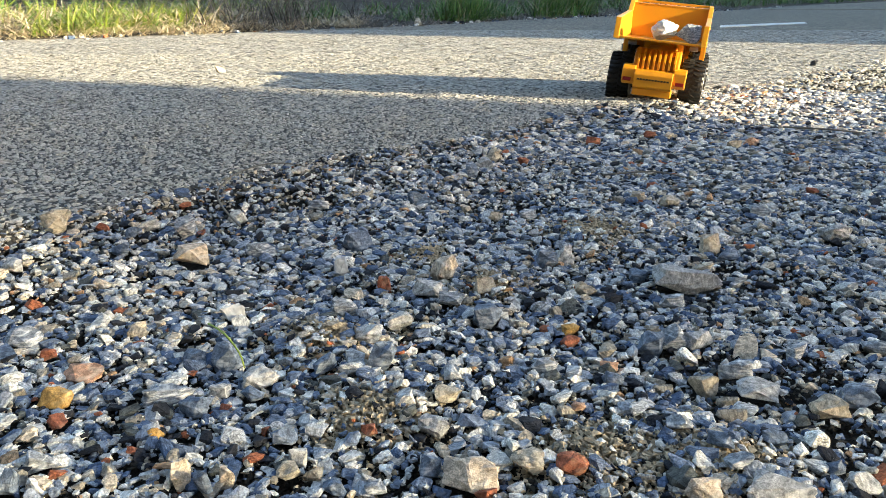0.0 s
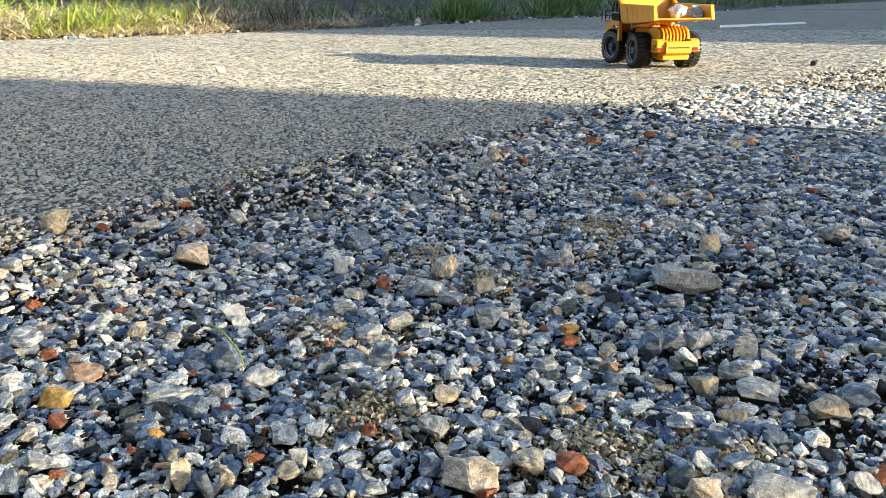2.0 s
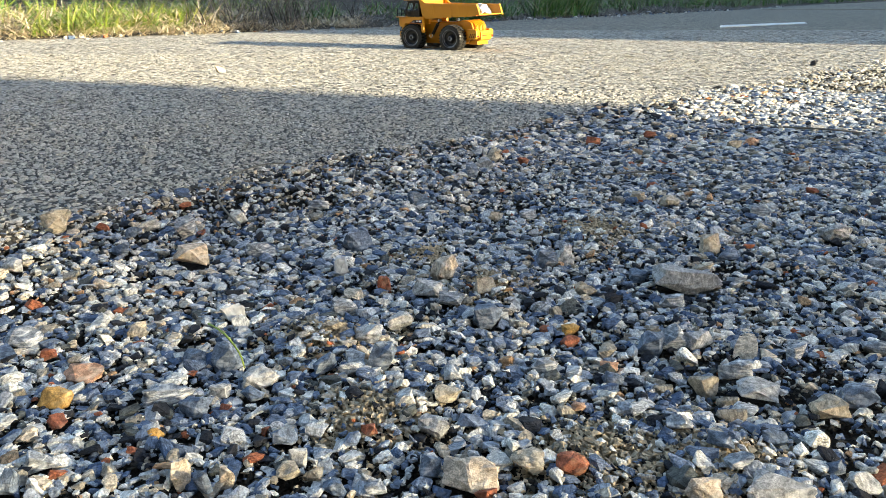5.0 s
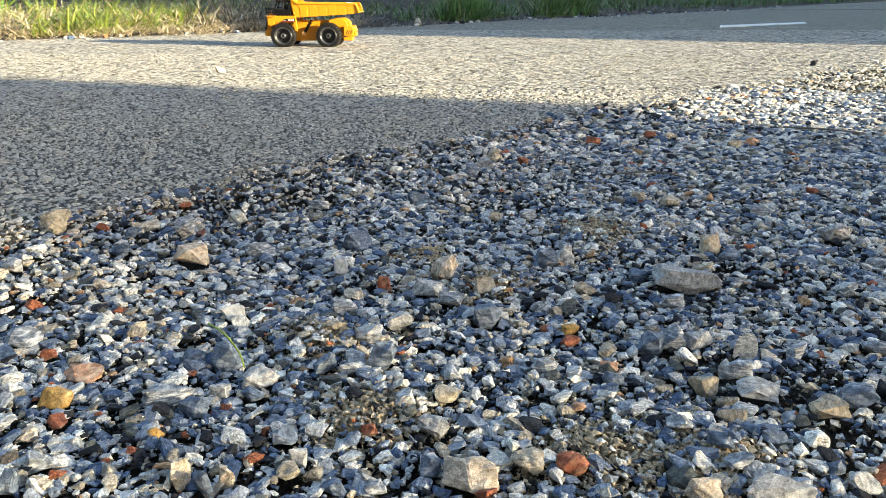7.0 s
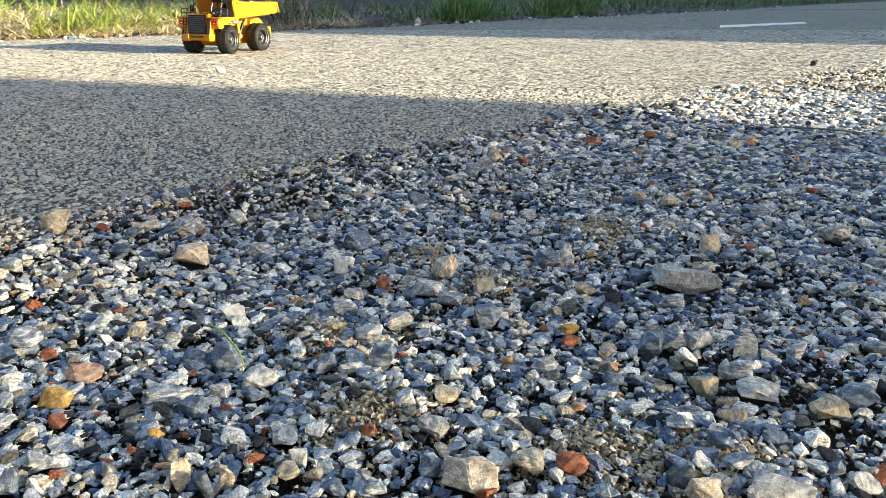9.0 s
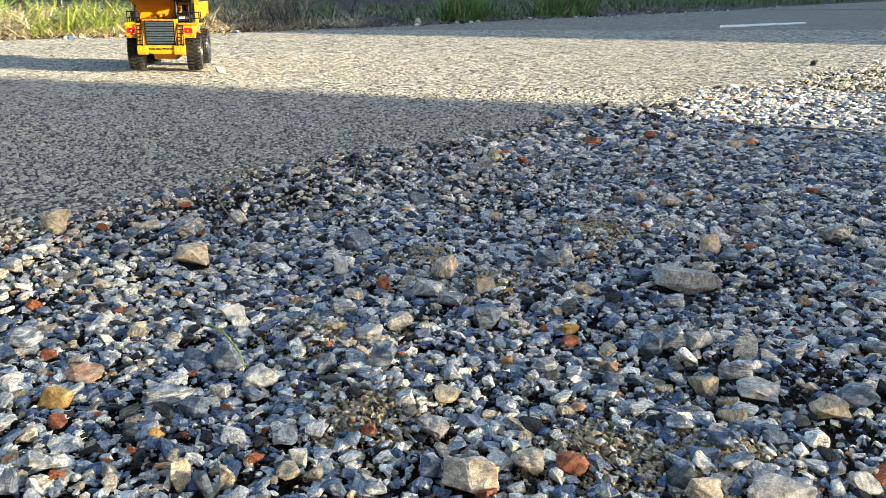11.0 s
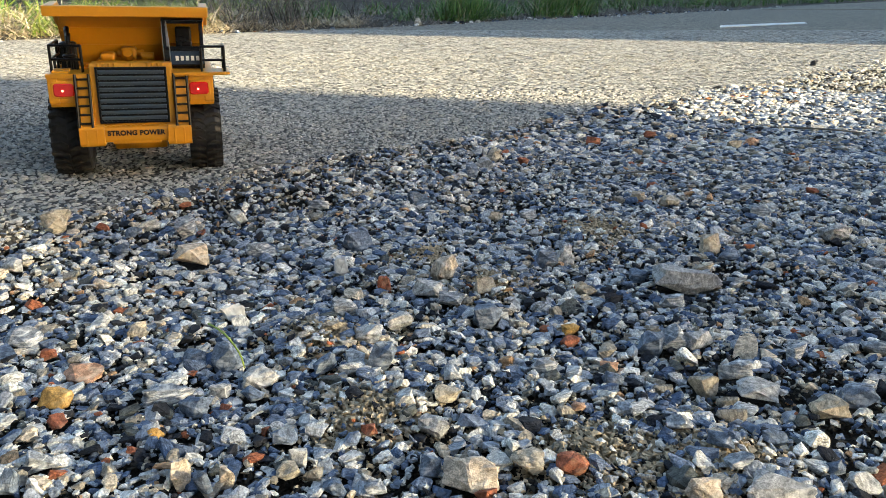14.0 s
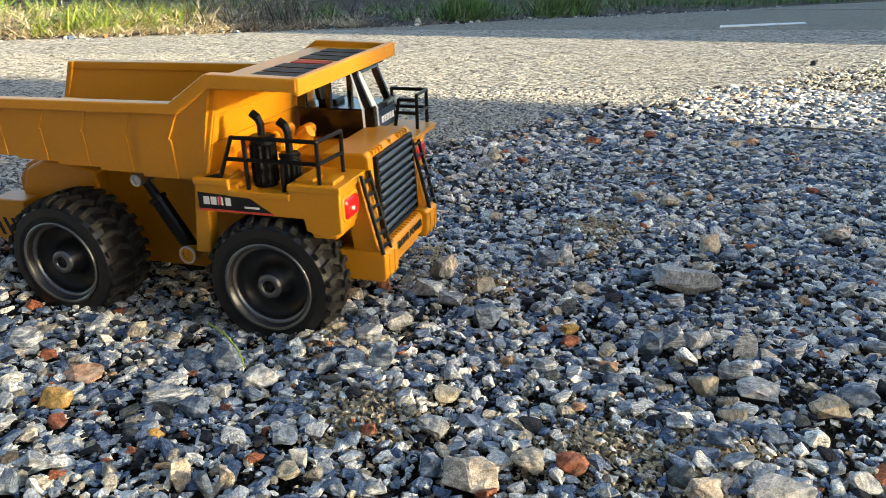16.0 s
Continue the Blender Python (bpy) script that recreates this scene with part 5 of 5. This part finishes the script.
        if bend:
            rod(bm, (x, y, z2 - 0.0005), (x - 0.0014, y, z2 + 0.0028), 0.0019, seg=12)
            rod(bm, (x - 0.0010, y, z2 + 0.0022), (x - 0.0042, y, z2 + 0.0046), 0.0021, seg=12)
        else:
            rod(bm, (x, y, z2 - 0.0005), (x - 0.0020, y, z2 + 0.0025), 0.0025, seg=12)
        part("pipe", bm, M_BLACK, pipe)
    # engine lumps between bonnet and bed
    bm = bmesh.new()
    box(bm, 0.028, 0.082, -0.0295, 0.0295, 0.0700, 0.0875, 0.001)
    box(bm, 0.060, 0.081, -0.020, 0.010, 0.0870, 0.0915, 0.0012)
    box(bm, 0.030, 0.056, -0.030, 0.012, 0.0840, 0.0935, 0.002)
    box(bm, 0.036, 0.050, -0.010, 0.002, 0.0930, 0.1030, 0.002)
    box(bm, 0.040, 0.058, -0.026, -0.014, 0.0930, 0.0990, 0.0025)
    rod(bm, (0.056, -0.004, 0.0950), (0.062, -0.004, 0.0995), 0.0035, seg=12)
    rod(bm, (0.044, -0.013, 0.0975), (0.044, 0.008, 0.0975), 0.0030, seg=12)
    rod(bm, (0.052, 0.006, 0.0960), (0.052, 0.016, 0.0960), 0.0034, seg=12)
    part("engine_block", bm, M_YELLOW, truck)
    # cab on the left
    cab = new("cab")
    cab.parent = truck
    cab.empty_display_size = 0.01
    y0, y1 = 0.0250, 0.0565
    bm = bmesh.new()
    prism(bm, [(0.0400, 0.0885), (0.0820, 0.0885), (0.0820, 0.0912), (0.0872, 0.0922), (0.0868, 0.1056), (0.0400, 0.1056)], y0 + 0.0002, y1, 0.0008)
    part("cab_base", bm, M_CAB, cab, "black lower cab walls")
    bm = bmesh.new()
    prism(bm, [(0.0385, 0.1268), (0.0775, 0.1262), (0.0815, 0.1272), (0.0810, 0.1284), (0.0760, 0.1292), (0.0385, 0.1292)], y0 - 0.0006, y1 + 0.0008, 0.0006)
    part("cab_roof", bm, M_CAB, cab, "black cab roof with a small visor")
    bm = bmesh.new()
    for yy in (y0, y1 - 0.0026):
        prism(bm, [(0.0815, 0.1050), (0.0862, 0.1050), (0.0768, 0.1275), (0.0722, 0.1275)], yy, yy + 0.0026, 0.0004)
        box(bm, 0.0580, 0.0612, yy, yy + 0.0026, 0.1050, 0.1272, 0.0004, 1)
        box(bm, 0.0400, 0.0455, yy, yy + 0.0026, 0.1050, 0.1272, 0.0004, 1)
        box(bm, 0.0400, 0.0740, yy + 0.0003, yy + 0.0023, 0.1236, 0.1272, 0.0004, 1)
    prism(bm, [(0.0838, 0.1048), (0.0870, 0.1052), (0.0863, 0.1074), (0.0835, 0.1068)], y0, y1)
    prism(bm, [(0.0735, 0.1246), (0.0784, 0.1246), (0.0770, 0.1285), (0.0730, 0.1285)], y0, y1)
    part("window_frame", bm, M_CAB, cab, "black cab pillars round open windows")
    bm = bmesh.new()
    prism(bm, [(0.0871, 0.0932), (0.0878, 0.0932), (0.0876, 0.1036), (0.0869, 0.1036)], y0 + 0.0052, y1 - 0.0008)
    front = part("cab_panel", bm, M_DECAL_BLUE, cab, "grey-blue sticker with pale bars")
    bm = bmesh.new()
    for i in range(5):
        y = y1 - 0.0042 - i * 0.0040
        box(bm, 0.0874, 0.0881, y - 0.0025, y, 0.0963, 0.1000)
    part("panel_bars", bm, M_DECAL_WHITE, front)
    bm = bmesh.new()
    t = bmesh.new()
    cols = []
    for xa, ya, xb, yb, z in ((0.0880, y0 + 0.0050, 0.0805, y0 - 0.0006, 0.0922), (0.0876, y0 + 0.0050, 0.0800, y0 - 0.0006, 0.1056), (0.0786, y0 + 0.0034, 0.0738, y0 - 0.0006, 0.1262)):
        cols.append([t.verts.new((xa, ya, z)), t.verts.new((xb, yb, z)), t.verts.new((xb - 0.0005, yb + 0.0010, z)), t.verts.new((xa - 0.0008, ya + 0.0002, z))])
    for lo, hi in zip(cols, cols[1:]):
        for k in range(4):
            t.faces.new((lo[k], lo[(k + 1) % 4], hi[(k + 1) % 4], hi[k]))
    t.faces.new(list(reversed(cols[0])))
    t.faces.new(cols[-1])
    join(bm, t)
    part("pillar_sticker", bm, M_SILVER, cab, "silver sticker on the cab pillar")
    bm = bmesh.new()
    box(bm, 0.0480, 0.0600, 0.0345, 0.0475, 0.1040, 0.1085, 0.0015)
    prism(bm, [(0.0470, 0.1070), (0.0510, 0.1070), (0.0490, 0.1200), (0.0455, 0.1200)], 0.0345, 0.0475, 0.0015)
    part("seat", bm, M_BLACK, cab)
    bm = bmesh.new()
    lathe(bm, [(0.0036, -0.0005), (0.0043, 0.0), (0.0036, 0.0005), (0.0034, 0.0), (0.0036, -0.0005)], 18, Matrix.Translation((0.0750, 0.0390, 0.1110)) @ Matrix.Rotation(radians(60), 4, "Y") @ Matrix.Rotation(radians(90), 4, "X"))
    rod(bm, (0.0750, 0.0390, 0.1110), (0.0800, 0.0390, 0.1055), 0.0007, seg=6)
    part("steering_wheel", bm, M_BLACK, cab)
    # dump bed: floor, sides, front wall, rails and canopy
    bed = new("dump_bed")
    bed.parent = truck
    bed.empty_display_size = 0.01
    bm = bmesh.new()
    prism(bm, [(0.0260, 0.0840), (-0.0980, 0.0915), (-0.1420, 0.0958), (-0.1490, 0.0965), (-0.1490, 0.0992), (-0.1410, 0.0986), (-0.0970, 0.0945), (0.0280, 0.0872)], -0.0545, 0.0545, 0.0006)
    part("bed_floor", bm, M_YELLOW, bed)
    for s in (-1, 1):
        bm = bmesh.new()
        t = bmesh.new()
        outline = [(0.0265, 0.0842), (0.0395, 0.1330), (0.0195, 0.1205), (-0.1400, 0.1200), (-0.1490, 0.0967), (-0.0980, 0.0917)]
        def wide(z):
            return 0.0545 + (z - 0.084) * 0.10
        out = [t.verts.new((x, s * wide(z), z)) for x, z in outline]
        inn = [t.verts.new((x, s * (wide(z) - 0.0022), z)) for x, z in outline]
        t.faces.new(out)
        t.faces.new(list(reversed(inn)))
        for i in range(6):
            t.faces.new((out[i], inn[i], inn[(i + 1) % 6], out[(i + 1) % 6]))
        bmesh.ops.recalc_face_normals(t, faces=t.faces)
        join(bm, t)
        side = part("bed_side", bm, M_YELLOW, bed)
        # side panels overlapping like plates, each edge kinked half way up
        for i in range(6):
            x = 0.0185 - i * 0.0262
            zb, zt = float(np.interp(x, [-0.149, -0.098, 0.0265], [0.0970, 0.0920, 0.0846])), 0.1190
            zm = zb * 0.4 + zt * 0.6
            w = 0.0205
            bm = bmesh.new()
            for ring in (((x - 0.0055, zb), (x - 0.0050, zm)), ((x - 0.0062, zm), (x + 0.0012, zt))):
                t = bmesh.new()
                (xa, za), (xb, zc) = ring
                q = []
                for d, g in ((-0.0003, 0.0), (0.0009 if i == 0 else 0.00045, 0.0003)):
                    q.append([t.verts.new((max(xx, -0.1462 + (zz - 0.097) * 0.3) if xx < -0.14 else xx, s * (wide(zz) + d), zz)) for xx, zz in ((xa - w + g, za), (xa - g, za), (xb - g, zc), (xb - w + g, zc))])
                t.faces.new(q[1])
                for j in range(4):
                    t.faces.new((q[0][j], q[0][(j + 1) % 4], q[1][(j + 1) % 4], q[1][j]))
                join(bm, t)
            part("side_panel", bm, M_YELLOW, side)
        # top rail following the side and rising to the canopy
        bm = bmesh.new()
        ya, yb = sorted((s * 0.0548, s * 0.0615))
        prism(bm, [(-0.1400, 0.1225), (-0.1415, 0.1175), (0.0205, 0.1188), (0.0410, 0.1320), (0.0865, 0.1315), (0.0865, 0.1378), (0.0395, 0.1388), (0.0175, 0.1242)], ya, yb, 0.0007)
        part("bed_rail", bm, M_YELLOW, bed)
        bm = bmesh.new()
        ya, yb = sorted((s * 0.0535, s * 0.0605))
        prism(bm, [(-0.1375, 0.1226), (-0.1415, 0.1226), (-0.1510, 0.0958), (-0.1472, 0.0958)], ya, yb, 0.0006)
        part("bed_end_flange", bm, M_YELLOW, bed)
    bm = bmesh.new()
    prism(bm, [(0.0262, 0.0842), (0.0290, 0.0842), (0.0420, 0.1330), (0.0390, 0.1335)], -0.0560, 0.0560, 0.0004)
    wall = part("bed_front_wall", bm, M_YELLOW, bed)
    for za, zb, out in ((0.0848, 0.1040, 0.0009), (0.1043, 0.1180, 0.0006), (0.1183, 0.1300, 0.0003)):
        xa, xb = 0.0290 + (za - 0.0842) * 0.2664, 0.0290 + (zb - 0.0842) * 0.2664
        bm = bmesh.new()
        prism(bm, [(xa - 0.0010, za), (xa + out, za), (xb + out, zb), (xb - 0.0010, zb)], -0.0550, 0.0550, 0.0002)
        part("wall_panel", bm, M_YELLOW, wall)
    bm = bmesh.new()
    prism(bm, [(0.0385, 0.1318), (0.0860, 0.1318), (0.0860, 0.1345), (0.0385, 0.1355)], -0.0560, 0.0560, 0.0004)
    prism(bm, [(0.0835, 0.1300), (0.0870, 0.1300), (0.0875, 0.1378), (0.0845, 0.1384)], -0.0611, 0.0611, 0.0006)
    canopy = part("canopy", bm, M_YELLOW, bed)
    bm = bmesh.new()
    for i in range(7):
        if i == 3:
            continue
        y = -0.044 + i * 0.0132
        prism(bm, [(0.0520, 0.1353), (0.0760, 0.1348), (0.0760, 0.1352), (0.0520, 0.1357)], y, y + 0.0105)
    part("roof_sticker", bm, M_ROOF_BLACK, canopy, "black bars of a roof sticker")
    bm = bmesh.new()
    prism(bm, [(0.0540, 0.1353), (0.0740, 0.1349), (0.0740, 0.1353), (0.0540, 0.1357)], -0.0045, 0.0045)
    part("roof_mark", bm, M_ROOF_RED, canopy, "red mark of a roof sticker")
    # rear frame, ribbed engine cover, bumper
    bm = bmesh.new()
    prism(bm, [(-0.114, 0.040), (-0.060, 0.040), (-0.060, 0.0770), (-0.080, 0.0815), (-0.096, 0.0815), (-0.108, 0.0760), (-0.114, 0.0620)], -0.0310, 0.0310, 0.0018)
    rear = part("rear_body", bm, M_YELLOW, truck)
    for i in range(8):
        y = -0.0245 + i * 0.007
        bm = bmesh.new()
        prism(bm, [(-0.106, 0.055), (-0.119, 0.056), (-0.119, 0.0680), (-0.111, 0.0775), (-0.099, 0.0830), (-0.095, 0.077)], y - 0.0016, y + 0.0016, 0.0004)
        part("cooling_rib", bm, M_YELLOW, rear)
    bm = bmesh.new()
    prism(bm, [(-0.110, 0.030), (-0.128, 0.030), (-0.1355, 0.034), (-0.1355, 0.0500), (-0.132, 0.0560), (-0.110, 0.0560)], -0.0260, 0.0260, 0.0010)
    for s in (-1, 1):
        ya, yb = sorted((s * 0.0255, s * 0.0430))
        prism(bm, [(-0.103, 0.0345), (-0.124, 0.0345), (-0.1310, 0.039), (-0.1310, 0.0560), (-0.127, 0.0600), (-0.103, 0.0600)], ya, yb, 0.0012)
    box(bm, -0.125, -0.100, -0.0265, 0.0265, 0.0205, 0.0300, 0.0012)
    back = part("rear_bumper", bm, M_YELLOW, truck)
    for s in (-1, 1):
        bm = bmesh.new()
        ya, yb = sorted((s * 0.0300, s * 0.0410))
        box(bm, -0.1320, -0.1300, ya, yb, 0.0395, 0.0445, 0.0004)
        part("tail_lamp", bm, M_TAIL, back, "dark red tail lamp")
        for i in range(3):
            bm = bmesh.new()
            x = -0.1090 - i * 0.0058
            ya, yb = sorted((s * 0.0424, s * 0.0432))
            prism(bm, [(x, 0.0385), (x - 0.0024, 0.0385), (x - 0.0062, 0.0490), (x - 0.0038, 0.0490)], ya, yb)
            part("vent_slot", bm, M_DECAL_BLACK, back, "black slanted vent slot")
    bm = bmesh.new()
    for i in range(11):
        y = -0.0215 + i * 0.004
        box(bm, -0.1360, -0.1353, y, y + 0.0030, 0.0430, 0.0452)
    part("plate_bars", bm, M_DECAL_BLACK, back, "black bars of small lettering")
    # lifting rams
    for s in (-1, 1):
        ram = new("lifting_ram")
        ram.parent = truck
        ram.empty_display_size = 0.01
        top, foot = Vector((-0.0174, s * 0.0440, 0.0805)), Vector((0.0071, s * 0.0440, 0.0410))
        bm = bmesh.new()
        rod(bm, top.lerp(foot, 0.28), foot, 0.0042, seg=14)
        rod(bm, top.lerp(foot, 0.26), top.lerp(foot, 0.31), 0.0050, seg=14)
        part("cylinder", bm, M_BLACK, ram)
        bm = bmesh.new()
        rod(bm, top, top.lerp(foot, 0.4), 0.0026, seg=12)
        part("piston", bm, M_BLACK, ram)
        for p, r, mt in ((top, 0.0034, M_STEEL), (foot, 0.0046, M_YELLOW)):
            bm = bmesh.new()
            lathe(bm, [(0.0003, 0.0), (r * 0.55, 0.0), (r * 0.6, 0.0008), (r * 0.95, 0.0010), (r, 0.0), (r, -0.011), (0.0003, -0.011)], 20, Matrix.Translation(p + Vector((0, s * 0.0055, 0))) @ (Matrix() if s > 0 else Matrix.Rotation(math.pi, 4, "Z")))
            part("pin", bm, mt, ram, "steel pin" if mt == M_STEEL else "")
        bm = bmesh.new()
        lathe(bm, [(0.0040, 0.0), (0.0041, 0.0010), (0.0048, 0.0010), (0.0050, 0.0)], 20, Matrix.Translation(foot + Vector((0, s * 0.0056, 0))) @ (Matrix() if s > 0 else Matrix.Rotation(math.pi, 4, "Z")))
        part("pin_ring", bm, M_SILVER, ram, "pale worn ring round the pin")
    wheels = [wheel(truck, AXLE, 1, 0.027), wheel(truck, AXLE, -1, 0.027), wheel(truck, -AXLE, 1, 0.032), wheel(truck, -AXLE, -1, 0.032)]
    return truck, wheels


truck, wheels = dump_truck()
# each stone lies near the tail, then slides forward where the truck drops off the asphalt
CARGO = [((-0.114, -0.003, 0.1020), (-0.004, -0.004, 0.0948), tagged(stone(0, 0, 0.044, 0.036, 0.0220, M_QUARTZ, 0.0), "white stone carried in the truck's bed", "stone", "stones in the bed")),
         ((-0.111, -0.037, 0.1015), (-0.006, -0.038, 0.0942), tagged(stone(0, 0, 0.036, 0.034, 0.0200, M_VEINED, 0.0), "grey stone carried in the truck's bed", "stone", "stones in the bed"))]

# seconds, then where the truck stands and how it is turned
TRIP = [(0.0, 0.3250, 1.2300, -0.0105, 5.5, -1.5, 71.8), (0.5, 0.3867, 1.4111, -0.003, 0.0, 0, 75.0), (1.0, 0.4510, 1.5850, -0.003, -0.5, 0, 77.0), (1.5, 0.4480, 1.6226, -0.002, -0.5, 0, 90.8), (2.0, 0.4319, 1.6965, -0.001, -0.5, 0, 99.0),
        (2.5, 0.4137, 1.8092, -0.003, 0, 0, 119.5), (3.0, 0.3860, 1.8701, -0.004, 0, 0, 129.0), (3.5, 0.2659, 1.9990, -0.005, -0.5, 0, 130.5), (4.0, 0.1413, 2.1118, -0.007, -0.3, 0, 131.0)]
TRIP += [(6.5, -0.2359, 2.3030, -0.007, 0, 0, 177.5), (7.0, -0.3803, 2.3300, -0.006, 0, 0, 180.0), (7.5, -0.4490, 2.3080, -0.005, 0, 0, 180.5), (8.0, -0.4711, 2.3214, -0.005, -0.5, 0, 221.0), (8.5, -0.4840, 2.2650, -0.004, -0.3, 0, 242.0),
         (9.0, -0.5534, 2.0936, -0.002, -0.3, 0, 246.0), (11.5, -0.5299, 1.4921, 0.003, -0.6, 1.0, 285.0), (12.0, -0.4915, 1.3288, 0.002, -0.6, 0.5, 286.8), (12.5, -0.4481, 1.1707, 0.001, -0.5, 0.5, 287.8), (13.0, -0.3981, 1.0417, 0.001, -0.8, 0.7, 287.5)]
TRIP += [(13.5, -0.3400, 0.8950, 0.0005, -1.0, 1.5, 287.3), (14.0, -0.2787, 0.7369, -0.0002, -1.0, 2.3, 287.3), (14.5, -0.2104, 0.5871, -0.0228, -1.8, 2.4, 292.2), (15.0, -0.1628, 0.4642, -0.0264, -2.4, -4.5, 299.4), (15.2, -0.1630, 0.4630, -0.0245, -2.0, -2.0, 312.0),
         (15.5, -0.1697, 0.4590, -0.0228, -0.9, 1.1, 329.4), (16.0, -0.1261, 0.4505, -0.0246, 4.4, -0.1, 342.5)]
STEER = [(0, 8), (1, 12), (1.5, 16), (3, 12), (3.5, 4), (4, 4), (6.5, 4), (7.2, 2), (7.6, 16), (8.5, 14), (9.2, 6), (11.5, 3), (12, 0), (14, 0), (14.5, 3), (14.9, 4), (15.2, 4), (15.5, 4), (16, 2)]


def motions():
    rows = [(t, pose(*p)) for t, *p in TRIP]
    walk(truck, rows)
    for tail, middle, ob in CARGO:
        walk(ob, [(t, m @ pose(*(tail if t < 14.2 else middle))) for t, m in rows])
    at = np.array(TRIP)
    ts = np.arange(0.0, 16.01, 0.1)
    X, Y, A = [np.interp(ts, at[:, 0], at[:, k]) for k in (1, 2, 6)]
    A = np.radians(A)
    ahead = np.diff(X) * np.cos((A[1:] + A[:-1]) / 2) + np.diff(Y) * np.sin((A[1:] + A[:-1]) / 2)
    turn = np.diff(A)
    steer = np.radians(np.interp(ts, [a for a, b in STEER], [b for a, b in STEER]))
    for w in wheels:
        x, y, z = w.location
        roll = np.concatenate([[0.0], np.cumsum((ahead - turn * y) / R_WHEEL)])
        out = []
        for i, t in enumerate(ts):
            s = Matrix.Rotation(steer[i], 4, "Z") if x > 0 else Matrix()
            out.append((float(t), Matrix.Translation((x, y, z)) @ s @ Matrix.Rotation(float(roll[i]), 4, "Y")))
        walk(w, out)


motions()
